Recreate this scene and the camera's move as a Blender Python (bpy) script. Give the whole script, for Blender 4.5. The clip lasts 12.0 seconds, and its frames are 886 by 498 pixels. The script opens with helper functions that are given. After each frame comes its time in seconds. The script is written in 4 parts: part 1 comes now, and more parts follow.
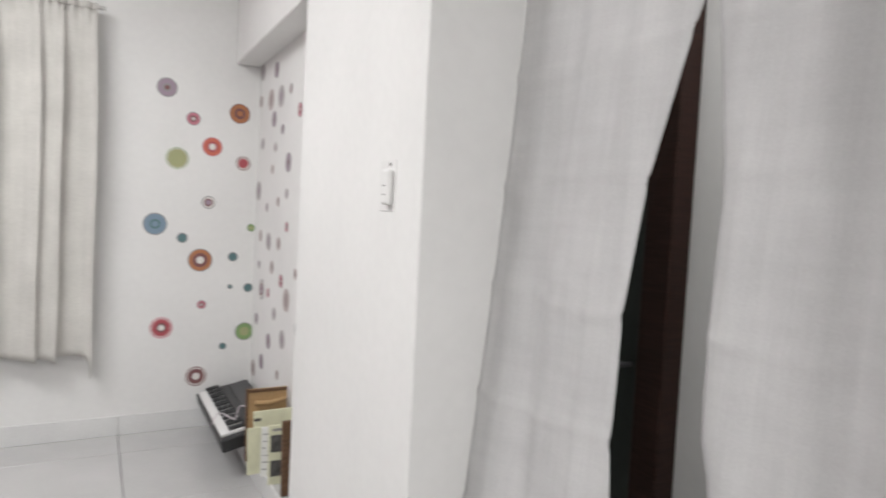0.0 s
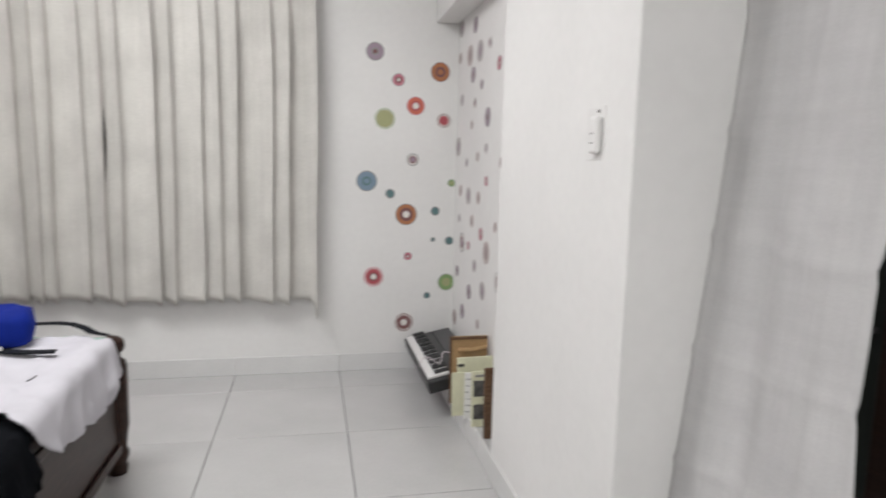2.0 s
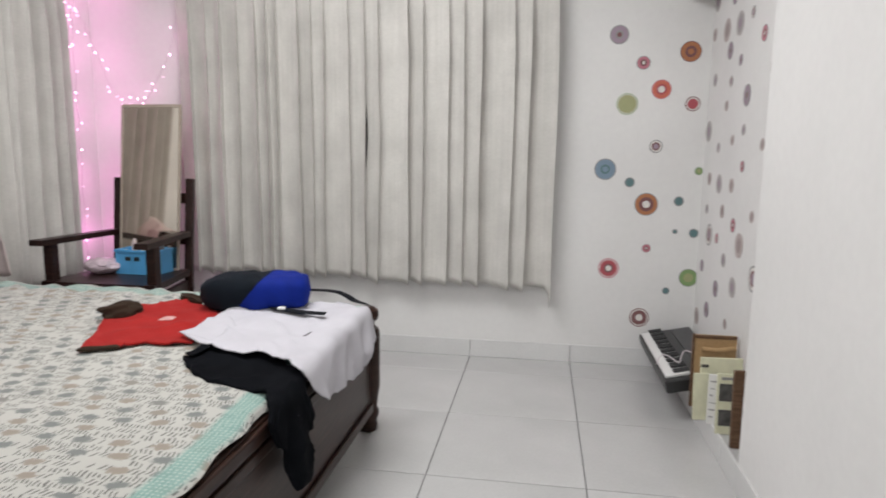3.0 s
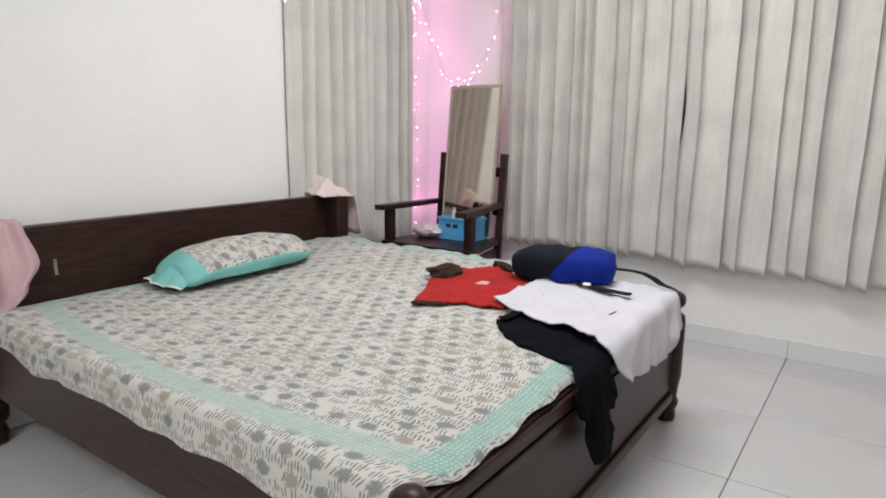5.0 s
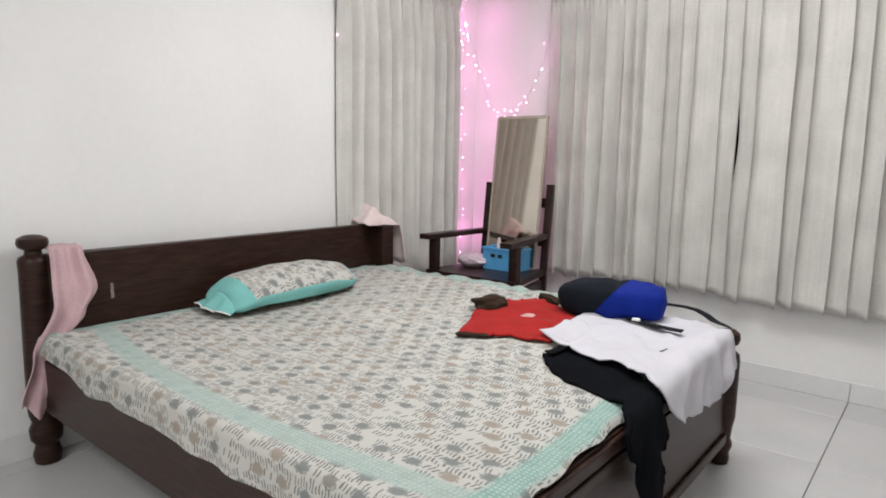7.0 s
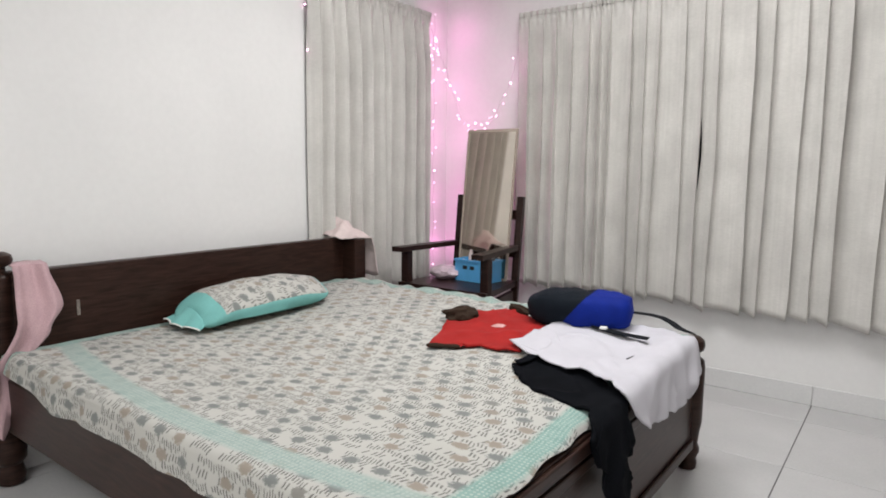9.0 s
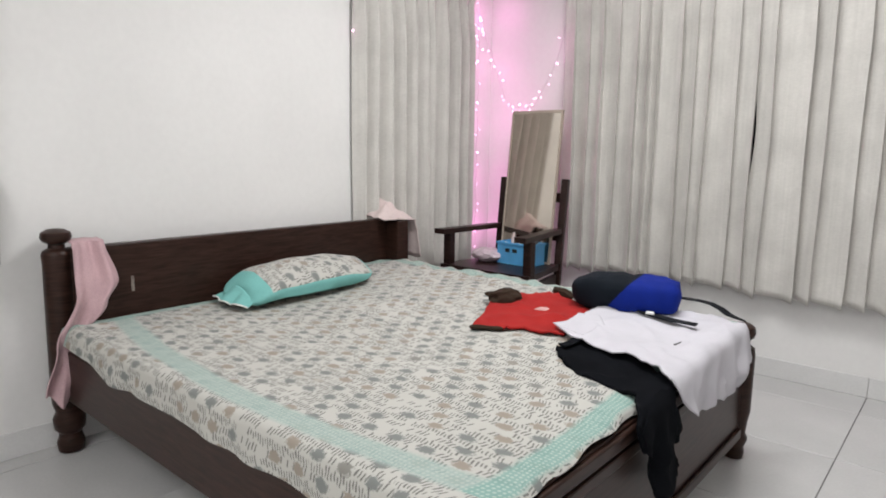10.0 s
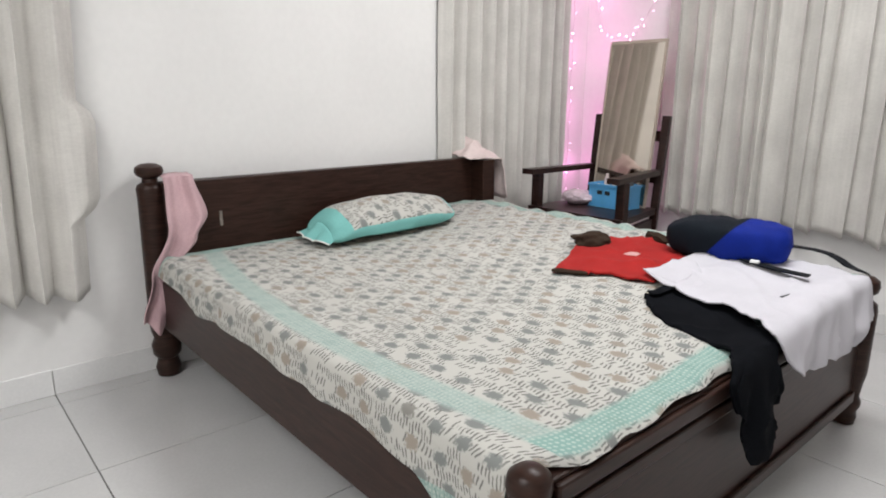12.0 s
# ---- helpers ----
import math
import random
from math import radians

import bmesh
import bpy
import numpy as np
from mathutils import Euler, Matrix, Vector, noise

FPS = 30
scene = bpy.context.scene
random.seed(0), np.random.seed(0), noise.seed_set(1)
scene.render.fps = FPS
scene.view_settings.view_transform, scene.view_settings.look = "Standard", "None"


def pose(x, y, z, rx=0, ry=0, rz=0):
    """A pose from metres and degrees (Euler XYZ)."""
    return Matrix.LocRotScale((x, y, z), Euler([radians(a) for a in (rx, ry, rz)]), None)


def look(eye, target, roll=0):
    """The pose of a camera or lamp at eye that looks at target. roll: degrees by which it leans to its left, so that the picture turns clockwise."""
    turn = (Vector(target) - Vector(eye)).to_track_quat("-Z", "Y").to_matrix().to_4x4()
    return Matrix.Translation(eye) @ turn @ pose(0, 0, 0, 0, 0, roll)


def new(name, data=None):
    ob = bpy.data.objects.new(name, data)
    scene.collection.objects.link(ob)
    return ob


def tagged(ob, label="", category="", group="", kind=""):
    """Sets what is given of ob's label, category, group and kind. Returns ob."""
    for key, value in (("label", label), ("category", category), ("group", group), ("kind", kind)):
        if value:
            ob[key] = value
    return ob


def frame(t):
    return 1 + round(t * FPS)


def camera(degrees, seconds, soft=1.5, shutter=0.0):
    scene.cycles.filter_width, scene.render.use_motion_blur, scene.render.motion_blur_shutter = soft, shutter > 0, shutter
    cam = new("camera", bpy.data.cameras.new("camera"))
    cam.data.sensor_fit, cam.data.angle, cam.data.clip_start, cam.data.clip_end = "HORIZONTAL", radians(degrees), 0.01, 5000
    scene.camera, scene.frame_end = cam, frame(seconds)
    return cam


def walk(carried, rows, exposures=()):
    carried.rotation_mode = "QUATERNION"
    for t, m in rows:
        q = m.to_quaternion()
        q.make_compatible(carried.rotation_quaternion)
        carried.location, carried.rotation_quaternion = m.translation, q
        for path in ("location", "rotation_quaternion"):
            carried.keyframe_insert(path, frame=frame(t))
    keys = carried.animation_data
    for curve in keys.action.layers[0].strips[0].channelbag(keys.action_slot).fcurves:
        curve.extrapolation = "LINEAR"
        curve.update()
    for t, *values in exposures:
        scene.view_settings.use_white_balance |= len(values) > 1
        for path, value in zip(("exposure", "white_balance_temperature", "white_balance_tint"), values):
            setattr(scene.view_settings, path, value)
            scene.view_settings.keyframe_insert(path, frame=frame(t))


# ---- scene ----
cam = camera(70.3, 12.0, soft=1.8, shutter=0.3)
PATH = [
    (0, (0.877, 0.307, 1.248), (1.844, 2.055, 1.145), 2.9),
    (0.5, (0.918, 0.304, 1.24), (2.141, 1.881, 1.11), 3.5),
    (1, (0.924, 0.313, 1.246), (2.056, 1.947, 1.031), 1.8),
    (1.5, (0.9, 0.33, 1.249), (1.764, 2.119, 1.024), 1.2),
    (2, (0.843, 0.326, 1.234), (1.250, 2.266, 0.969), 1.4),
    (2.5, (0.809, 0.340, 1.210), (0.804, 2.318, 0.923), 1.4),
    (3, (0.803, 0.333, 1.175), (0.500, 2.289, 0.893), 0.7),
    (3.5, (0.776, 0.326, 1.165), (0.204, 2.222, 0.884), 0.7),
    (3.7, (0.772, 0.318, 1.170), (0.093, 2.177, 0.885), 0.6),
    (5.3, (0.744, 0.297, 1.185), (-0.422, 1.88, 0.821), 0.9),
    (5.5, (0.743, 0.298, 1.187), (-0.433, 1.879, 0.849), 1.2),
    (6, (0.738, 0.295, 1.189), (-0.499, 1.835, 0.879), 0.6),
    (6.5, (0.728, 0.297, 1.192), (-0.529, 1.827, 0.909), 0.9),
    (8.3, (0.744, 0.298, 1.192), (-0.452, 1.875, 0.904), 0.7),
    (8.5, (0.753, 0.296, 1.189), (-0.443, 1.878, 0.934), 0.6),
    (9, (0.761, 0.292, 1.193), (-0.43, 1.88, 0.951), 0.6),
    (9.5, (0.755, 0.29, 1.191), (-0.474, 1.845, 0.918), 0.7),
    (10, (0.745, 0.287, 1.185), (-0.54, 1.791, 0.889), 0.8),
    (10.5, (0.746, 0.301, 1.174), (-0.538, 1.79, 0.809), 0.7),
    (11, (0.743, 0.316, 1.174), (-0.563, 1.784, 0.798), 0.0),
    (11.5, (0.733, 0.343, 1.164), (-0.673, 1.707, 0.762), -0.7),
    (12, (0.716, 0.39, 1.149), (-0.755, 1.661, 0.677), 0.3),
]
walk(cam, [(t, look(eye, target, roll)) for t, eye, target, roll in PATH], exposures=[(0.0, 0.07), (1.5, 0.06), (2.0, -0.07), (2.5, -0.14), (3.7, -0.11), (5.5, -0.05), (9.5, -0.06), (12.0, 0.03)])

# ---- world and lights ----
world = bpy.data.worlds.new("night")
scene.world = world
world.use_nodes = True
world.node_tree.nodes["Background"].inputs[0].default_value = (0.006, 0.007, 0.010, 1)
world.node_tree.nodes["Background"].inputs[1].default_value = 1.0
scene.view_settings.exposure = 0.0


def lamp(name, kind, m, power, colour, **more):
    data = bpy.data.lights.new(name, kind)
    data.energy, data.color = power, colour
    ob = new(name, data)
    ob.matrix_world = m
    return data


# Unseen lamps, an added pair; places and powers chosen to even out the brightness.
for lamp_x, lamp_y, power in ((-0.20, 2.42, 49), (0.10, -0.85, 51)):
    tube = lamp("unseen_ceiling_lamp", "AREA", look((lamp_x, lamp_y, 2.70), (lamp_x, lamp_y, 0)), power, (0.985, 0.992, 1.0))
    tube.shape, tube.size, tube.size_y = "RECTANGLE", 1.3, 0.8


passage_lamp = lamp("passage_lamp", "AREA", look((2.25, 0.85, 2.72), (2.25, 0.85, 0)), 12, (0.985, 0.992, 1.0))
passage_lamp.size = 0.4


# ---- materials ----
def mat(name, colour, rough=0.6, metal=0.0, grain=0.0, scale=40.0, stain=0.0, stain_scale=3.0, bump=0.0, rand=0.0, sheen=0.0, spec=0.5):
    m = bpy.data.materials.new(name)
    m.use_nodes = True
    nt = m.node_tree
    b = nt.nodes["Principled BSDF"]
    b.inputs["Roughness"].default_value, b.inputs["Metallic"].default_value = rough, metal
    b.inputs["Specular IOR Level"].default_value = spec
    if sheen:
        b.inputs["Sheen Weight"].default_value = sheen
    rgb = nt.nodes.new("ShaderNodeRGB")
    rgb.outputs[0].default_value = (*colour, 1)
    out = rgb.outputs[0]
    tc = nt.nodes.new("ShaderNodeTexCoord")

    def shade(src, value, amount, low=0.35, high=0.65):
        ramp = nt.nodes.new("ShaderNodeMapRange")
        ramp.inputs[1].default_value, ramp.inputs[2].default_value = low, high
        ramp.inputs[3].default_value, ramp.inputs[4].default_value = 1 - amount, 1 + amount * 0.4
        nt.links.new(value, ramp.inputs[0])
        mul = nt.nodes.new("ShaderNodeVectorMath")
        mul.operation = "SCALE"
        nt.links.new(src, mul.inputs[0])
        nt.links.new(ramp.outputs[0], mul.inputs["Scale"])
        return mul.outputs[0]

    if stain:
        n = nt.nodes.new("ShaderNodeTexNoise")
        n.inputs["Scale"].default_value, n.inputs["Detail"].default_value = stain_scale, 5
        nt.links.new(tc.outputs["Object"], n.inputs["Vector"])
        out = shade(out, n.outputs[0], stain)
    if grain or bump:
        n = nt.nodes.new("ShaderNodeTexNoise")
        n.inputs["Scale"].default_value, n.inputs["Detail"].default_value = scale, 3
        nt.links.new(tc.outputs["Object"], n.inputs["Vector"])
        if grain:
            out = shade(out, n.outputs[0], grain)
        if bump:
            bp = nt.nodes.new("ShaderNodeBump")
            bp.inputs["Strength"].default_value, bp.inputs["Distance"].default_value = bump, 0.004
            nt.links.new(n.outputs[0], bp.inputs["Height"])
            nt.links.new(bp.outputs[0], b.inputs["Normal"])
    if rand:
        oi = nt.nodes.new("ShaderNodeObjectInfo")
        out = shade(out, oi.outputs["Random"], rand, 0, 1)
    nt.links.new(out, b.inputs["Base Color"])
    return m


def streaks(m, scales, amount, detail=3):
    """Threads, and the light and shade of creases: noise stretched along the cloth, multiplied into the colour."""
    nt = m.node_tree
    b = nt.nodes["Principled BSDF"]
    for k, scale in enumerate(scales):
        src = b.inputs["Base Color"].links[0].from_socket
        tc, mp, n = nt.nodes.new("ShaderNodeTexCoord"), nt.nodes.new("ShaderNodeMapping"), nt.nodes.new("ShaderNodeTexNoise")
        mp.inputs["Scale"].default_value = scale
        n.inputs["Scale"].default_value, n.inputs["Detail"].default_value = 1.0, detail
        nt.links.new(tc.outputs["Object"], mp.inputs[0])
        nt.links.new(mp.outputs[0], n.inputs["Vector"])
        ramp, mul = nt.nodes.new("ShaderNodeMapRange"), nt.nodes.new("ShaderNodeVectorMath")
        ramp.inputs[1].default_value, ramp.inputs[2].default_value = 0.35, 0.65
        ramp.inputs[3].default_value, ramp.inputs[4].default_value = 1 - amount[k], 1 + amount[k]
        nt.links.new(n.outputs[0], ramp.inputs[0])
        mul.operation = "SCALE"
        nt.links.new(src, mul.inputs[0])
        nt.links.new(ramp.outputs[0], mul.inputs["Scale"])
        nt.links.new(mul.outputs[0], b.inputs["Base Color"])


def glow(name, colour, strength):
    m = bpy.data.materials.new(name)
    m.use_nodes = True
    b = m.node_tree.nodes["Principled BSDF"]
    b.inputs["Base Color"].default_value = (*colour, 1)
    b.inputs["Emission Color"].default_value = (*colour, 1)
    b.inputs["Emission Strength"].default_value = strength
    return m


def wood(name, dark, light, rough=0.35):
    m = bpy.data.materials.new(name)
    m.use_nodes = True
    nt = m.node_tree
    b = nt.nodes["Principled BSDF"]
    tc = nt.nodes.new("ShaderNodeTexCoord")
    mp = nt.nodes.new("ShaderNodeMapping")
    mp.inputs["Scale"].default_value = (3, 3, 26)
    nt.links.new(tc.outputs["Object"], mp.inputs[0])
    n = nt.nodes.new("ShaderNodeTexNoise")
    n.inputs["Scale"].default_value, n.inputs["Detail"].default_value, n.inputs["Distortion"].default_value = 3.0, 6, 0.8
    nt.links.new(mp.outputs[0], n.inputs["Vector"])
    r = nt.nodes.new("ShaderNodeValToRGB")
    r.color_ramp.elements[0].position, r.color_ramp.elements[1].position = 0.3, 0.7
    r.color_ramp.elements[0].color, r.color_ramp.elements[1].color = (*dark, 1), (*light, 1)
    nt.links.new(n.outputs[0], r.inputs[0])
    nt.links.new(r.outputs[0], b.inputs["Base Color"])
    b.inputs["Roughness"].default_value = rough
    b.inputs["Specular IOR Level"].default_value = 0.20
    bp = nt.nodes.new("ShaderNodeBump")
    bp.inputs["Strength"].default_value, bp.inputs["Distance"].default_value = 0.15, 0.002
    nt.links.new(n.outputs[0], bp.inputs["Height"])
    nt.links.new(bp.outputs[0], b.inputs["Normal"])
    return m


PAINT = mat("wall_paint", (0.80, 0.79, 0.775), 0.75, grain=0.015, scale=30, stain=0.045, stain_scale=1.3, bump=0.03, spec=0.2)
CEIL = mat("ceiling_paint", (0.82, 0.81, 0.80), 0.8, stain=0.03)
TILE = mat("floor_tile", (0.555, 0.549, 0.542), 0.22, grain=0.03, scale=90, stain=0.07, stain_scale=2.2, rand=0.05)
GROUT = mat("grout", (0.19, 0.185, 0.18), 0.9, grain=0.3, scale=80)
CURTAIN = mat("curtain_cloth", (0.625, 0.605, 0.570), 0.9, grain=0.05, scale=260, stain=0.09, stain_scale=5.0, bump=0.12, sheen=0.05, spec=0.1)
SHEER = mat("door_curtain_cloth", (0.67, 0.658, 0.655), 0.9, grain=0.05, scale=240, stain=0.10, stain_scale=4.0, bump=0.1, spec=0.1)
streaks(SHEER, ((1, 22, 1.0), (1, 5, 48), (1, 150, 6)), (0.045, 0.020, 0.020))
streaks(CURTAIN, ((60, 60, 1.5), (40, 40, 160)), (0.035, 0.03))
nt = SHEER.node_tree
through_cloth, cloth_mix = nt.nodes.new("ShaderNodeBsdfTranslucent"), nt.nodes.new("ShaderNodeMixShader")
through_cloth.inputs[0].default_value, cloth_mix.inputs[0].default_value = (0.66, 0.655, 0.65, 1), 0.22
nt.links.new(nt.nodes["Principled BSDF"].outputs[0], cloth_mix.inputs[1])
nt.links.new(through_cloth.outputs[0], cloth_mix.inputs[2])
nt.links.new(cloth_mix.outputs[0], next(n for n in nt.nodes if n.type == "OUTPUT_MATERIAL").inputs[0])
WOOD = wood("dark_bed_wood", (0.016, 0.0072, 0.005), (0.042, 0.0200, 0.0145), 0.33)
CHAIRWOOD = wood("dark_chair_wood", (0.012, 0.006, 0.005), (0.034, 0.016, 0.013), 0.35)
DOORWOOD = wood("brown_door_wood", (0.016, 0.007, 0.005), (0.034, 0.015, 0.011), 0.4)
BLACKGREEN = mat("door_leaf_paint", (0.012, 0.016, 0.012), 0.4, grain=0.2, scale=20)
STEEL = mat("brushed_steel", (0.55, 0.55, 0.53), 0.35, 1.0, grain=0.05)
PLASTICW = mat("white_plastic", (0.76, 0.75, 0.73), 0.4, stain=0.05, stain_scale=20)
DARK = mat("dark_slot", (0.25, 0.24, 0.23), 0.6)
PINKCLOTH = mat("pink_towel", (0.54, 0.365, 0.385), 0.95, grain=0.10, scale=220, stain=0.10, stain_scale=9, bump=0.35, sheen=0.1, spec=0.1)
PALEPINK = mat("pale_pink_cloth", (0.68, 0.57, 0.55), 0.95, grain=0.08, scale=220, stain=0.08, stain_scale=9, bump=0.2, spec=0.1)
REDKNIT = mat("red_knit", (0.35, 0.020, 0.018), 0.9, grain=0.12, scale=240, stain=0.12, stain_scale=10, bump=0.3, sheen=0.03, spec=0.1)
COLLAR = mat("dark_collar_knit", (0.040, 0.026, 0.018), 0.9, grain=0.2, scale=260, bump=0.3, spec=0.1)
WHITECOT = mat("white_cotton", (0.54, 0.525, 0.56), 0.9, grain=0.03, scale=260, stain=0.05, stain_scale=8, bump=0.2, spec=0.1)
BLACKCOT = mat("black_cotton", (0.0058, 0.0064, 0.0082), 0.95, grain=0.2, scale=240, stain=0.2, stain_scale=8, bump=0.25, spec=0.04)
NAVY = mat("dark_navy_nylon", (0.0042, 0.0075, 0.0125), 0.8, grain=0.15, scale=300, stain=0.15, stain_scale=9, bump=0.25, spec=0.15)
BLUE = mat("royal_blue_nylon", (0.003, 0.017, 0.21), 0.75, grain=0.12, scale=300, stain=0.15, stain_scale=9, bump=0.25, spec=0.15)
STRAP = mat("black_webbing", (0.007, 0.008, 0.011), 0.8, grain=0.2, scale=300, bump=0.2, spec=0.15)
TEALCLOTH = mat("teal_pillow_cloth", (0.20, 0.48, 0.45), 0.9, grain=0.08, scale=240, stain=0.08, stain_scale=10, bump=0.15, spec=0.1)
BASKET = mat("blue_plastic", (0.10, 0.38, 0.70), 0.35, stain=0.08, stain_scale=14)
CARD = mat("tan_board", (0.42, 0.27, 0.13), 0.7, grain=0.1, scale=60, stain=0.1, stain_scale=9)
CREAM = mat("cream_card", (0.66, 0.65, 0.47), 0.8, grain=0.05, scale=40, stain=0.08, stain_scale=9)
PAPER = mat("white_paper", (0.74, 0.73, 0.70), 0.8, stain=0.06, stain_scale=14)
BROWNFRAME = wood("brown_frame_wood", (0.09, 0.05, 0.03), (0.17, 0.10, 0.06), 0.5)
PICTURE = mat("grey_print", (0.09, 0.085, 0.08), 0.6, grain=0.5, scale=25, stain=0.5, stain_scale=12)
KEYBODY = mat("black_keyboard_plastic", (0.018, 0.018, 0.019), 0.4, grain=0.1, scale=200, bump=0.05)
KEYGREY = mat("grey_keyboard_panel", (0.06, 0.06, 0.062), 0.5, grain=0.15, scale=90)
KEYWHITE = mat("white_key_plastic", (0.78, 0.77, 0.76), 0.3)
WIRE = mat("clear_wire", (0.62, 0.56, 0.58), 0.4)
BULB = glow("pink_bulb_glow", (1.0, 0.46, 0.76), 7.0)
MIRRORWOOD = wood("tan_mirror_frame", (0.34, 0.28, 0.23), (0.44, 0.37, 0.31), 0.5)
MIRROR = mat("mirror_glass", (0.66, 0.60, 0.53), 0.06, 1.0, stain=0.08, stain_scale=6)
GLASS = mat("dark_window_glass", (0.02, 0.022, 0.026), 0.05)


# ---- mesh helpers ----
def box(bm, x0, y0, z0, x1, y1, z1, bevel=0.0, seg=2):
    r = bmesh.ops.create_cube(bm, size=1, matrix=Matrix.Translation(((x0 + x1) / 2, (y0 + y1) / 2, (z0 + z1) / 2)) @ Matrix.Diagonal((x1 - x0, y1 - y0, z1 - z0, 1)))
    if bevel:
        edges = {e for v in r["verts"] for e in v.link_edges}
        bmesh.ops.bevel(bm, geom=list(edges), offset=bevel, segments=seg, affect="EDGES", profile=0.5)
    return bm


def lathe(bm, x, y, profile, n=24):
    rings = []
    for r, z in profile:
        rings.append([bm.verts.new((x + r * math.cos(2 * math.pi * i / n), y + r * math.sin(2 * math.pi * i / n), z)) for i in range(n)])
    for a, b in zip(rings, rings[1:]):
        for i in range(n):
            bm.faces.new((a[i], a[(i + 1) % n], b[(i + 1) % n], b[i]))
    bm.faces.new(list(reversed(rings[0])))
    bm.faces.new(rings[-1])
    return bm


def sheet_grid(bm, f, nu, nv, u0=0.0, u1=1.0, v0=0.0, v1=1.0, uv=None):
    rows = []
    for j in range(nv + 1):
        v = v0 + (v1 - v0) * j / nv
        rows.append([(bm.verts.new(f(u0 + (u1 - u0) * i / nu, v)), u0 + (u1 - u0) * i / nu, v) for i in range(nu + 1)])
    for a, b in zip(rows, rows[1:]):
        for i in range(nu):
            bm.faces.new((a[i][0], a[i + 1][0], b[i + 1][0], b[i][0]))
    return bm


def pipe(bm, pts, r, n=6):
    pts = [Vector(p) for p in pts]
    rings = []
    for i, p in enumerate(pts):
        d = (pts[min(i + 1, len(pts) - 1)] - pts[max(i - 1, 0)]).normalized()
        a = d.cross(Vector((0.13, 0.31, 0.94)))
        if a.length < 1e-4:
            a = d.cross(Vector((1, 0, 0)))
        a.normalize()
        b = d.cross(a)
        rings.append([bm.verts.new(p + r * (a * math.cos(2 * math.pi * k / n) + b * math.sin(2 * math.pi * k / n))) for k in range(n)])
    for q, s in zip(rings, rings[1:]):
        for k in range(n):
            bm.faces.new((q[k], q[(k + 1) % n], s[(k + 1) % n], s[k]))
    bm.faces.new(list(reversed(rings[0])))
    bm.faces.new(rings[-1])
    return bm


def mesh(name, bm, *materials, smooth=False):
    bmesh.ops.recalc_face_normals(bm, faces=bm.faces[:])
    me = bpy.data.meshes.new(name)
    bm.to_mesh(me)
    bm.free()
    for m in materials:
        me.materials.append(m)
    if smooth:
        me.shade_smooth()
        me.set_sharp_from_angle(angle=radians(40))
    return me


def part(name, bm, material, parent, label="", smooth=False):
    ob = new(name, mesh(name, bm, *(material if isinstance(material, tuple) else (material,)), smooth=smooth))
    if parent:
        ob.parent = parent
    if label:
        ob["label"] = label
    return ob


def thing(name, label, category, group="", kind=""):
    return tagged(new(name), label, category, group, kind)


def solid(ob, thickness, offset=-1.0):
    m = ob.modifiers.new("thickness", "SOLIDIFY")
    m.thickness, m.offset = thickness, offset
    return ob


B = bmesh.new

# ---- the setting ----
X0, XD, Y0, Y1, H = -2.0, 1.68, -1.7, 4.0, 2.80
PY = 2.61                # the pillar's far corner
DY0, DY1 = 0.588, 1.613  # the curtained opening
DEEP = 1.88

bm = B()
for a in ((X0 - 0.15, Y1, 0, -1.05, Y1 + 0.2, H), (0.62, Y1, 0, XD + 0.2, Y1 + 0.2, H), (-1.05, Y1, 0, 0.62, Y1 + 0.2, 0.75), (-1.05, Y1, 2.05, 0.62, Y1 + 0.2, H)):
    box(bm, *a)
tagged(part("wall_north", bm, PAINT, None), "white painted wall behind the window curtains", "wall", kind="structure")
bm = B()
for a in ((X0 - 0.15, Y0, 0, X0, 2.85, H), (X0 - 0.15, 3.55, 0, X0, Y1, H), (X0 - 0.15, 2.85, 0, X0, 3.55, 0.75), (X0 - 0.15, 2.85, 2.05, X0, 3.55, H)):
    box(bm, *a)
tagged(part("wall_west", bm, PAINT, None), "plain white painted wall behind the headboard", "wall", kind="structure")
bm = B()
def prism(bm, plan, z0, z1, bevel=0.005):
    lo = [bm.verts.new((x, y, z0)) for x, y in plan]
    hi = [bm.verts.new((x, y, z1)) for x, y in plan]
    fs = [bm.faces.new(lo[::-1]), bm.faces.new(hi)]
    for i in range(len(plan)):
        k = (i + 1) % len(plan)
        fs.append(bm.faces.new((lo[i], lo[k], hi[k], hi[i])))
    up = [e for e in {e for f in fs for e in f.edges} if abs(e.verts[0].co.z - e.verts[1].co.z) > 0.1]
    bmesh.ops.bevel(bm, geom=up, offset=bevel, segments=2, affect="EDGES", profile=0.5)


def face_x(y):
    """The room-side face of the east wall."""
    return 1.535


for ya, yb, za in ((Y0, DY0, 0), (DY1, PY, 0), (DY0, DY1, 2.15)):
    prism(bm, ((face_x(ya), ya), (DEEP, ya), (DEEP, yb), (face_x(yb), yb)), za, H)
tagged(part("wall_east", bm, PAINT, None), "white painted wall with a curtained opening", "wall", kind="structure")
tagged(part("wall_alcove", box(B(), XD, PY, 0, XD + 0.2, Y1, H), PAINT, None), "white alcove wall with round stickers", "wall", kind="structure")
tagged(part("wall_south", box(B(), X0 - 0.15, Y0 - 0.15, 0, 3.4, Y0, H), PAINT, None), "plain white painted wall", "wall", kind="structure")
tagged(part("ceiling", box(B(), X0 - 0.15, Y0 - 0.15, H, 3.4, Y1 + 0.2, H + 0.15), CEIL, None), "flat white painted ceiling", "ceiling", kind="structure")
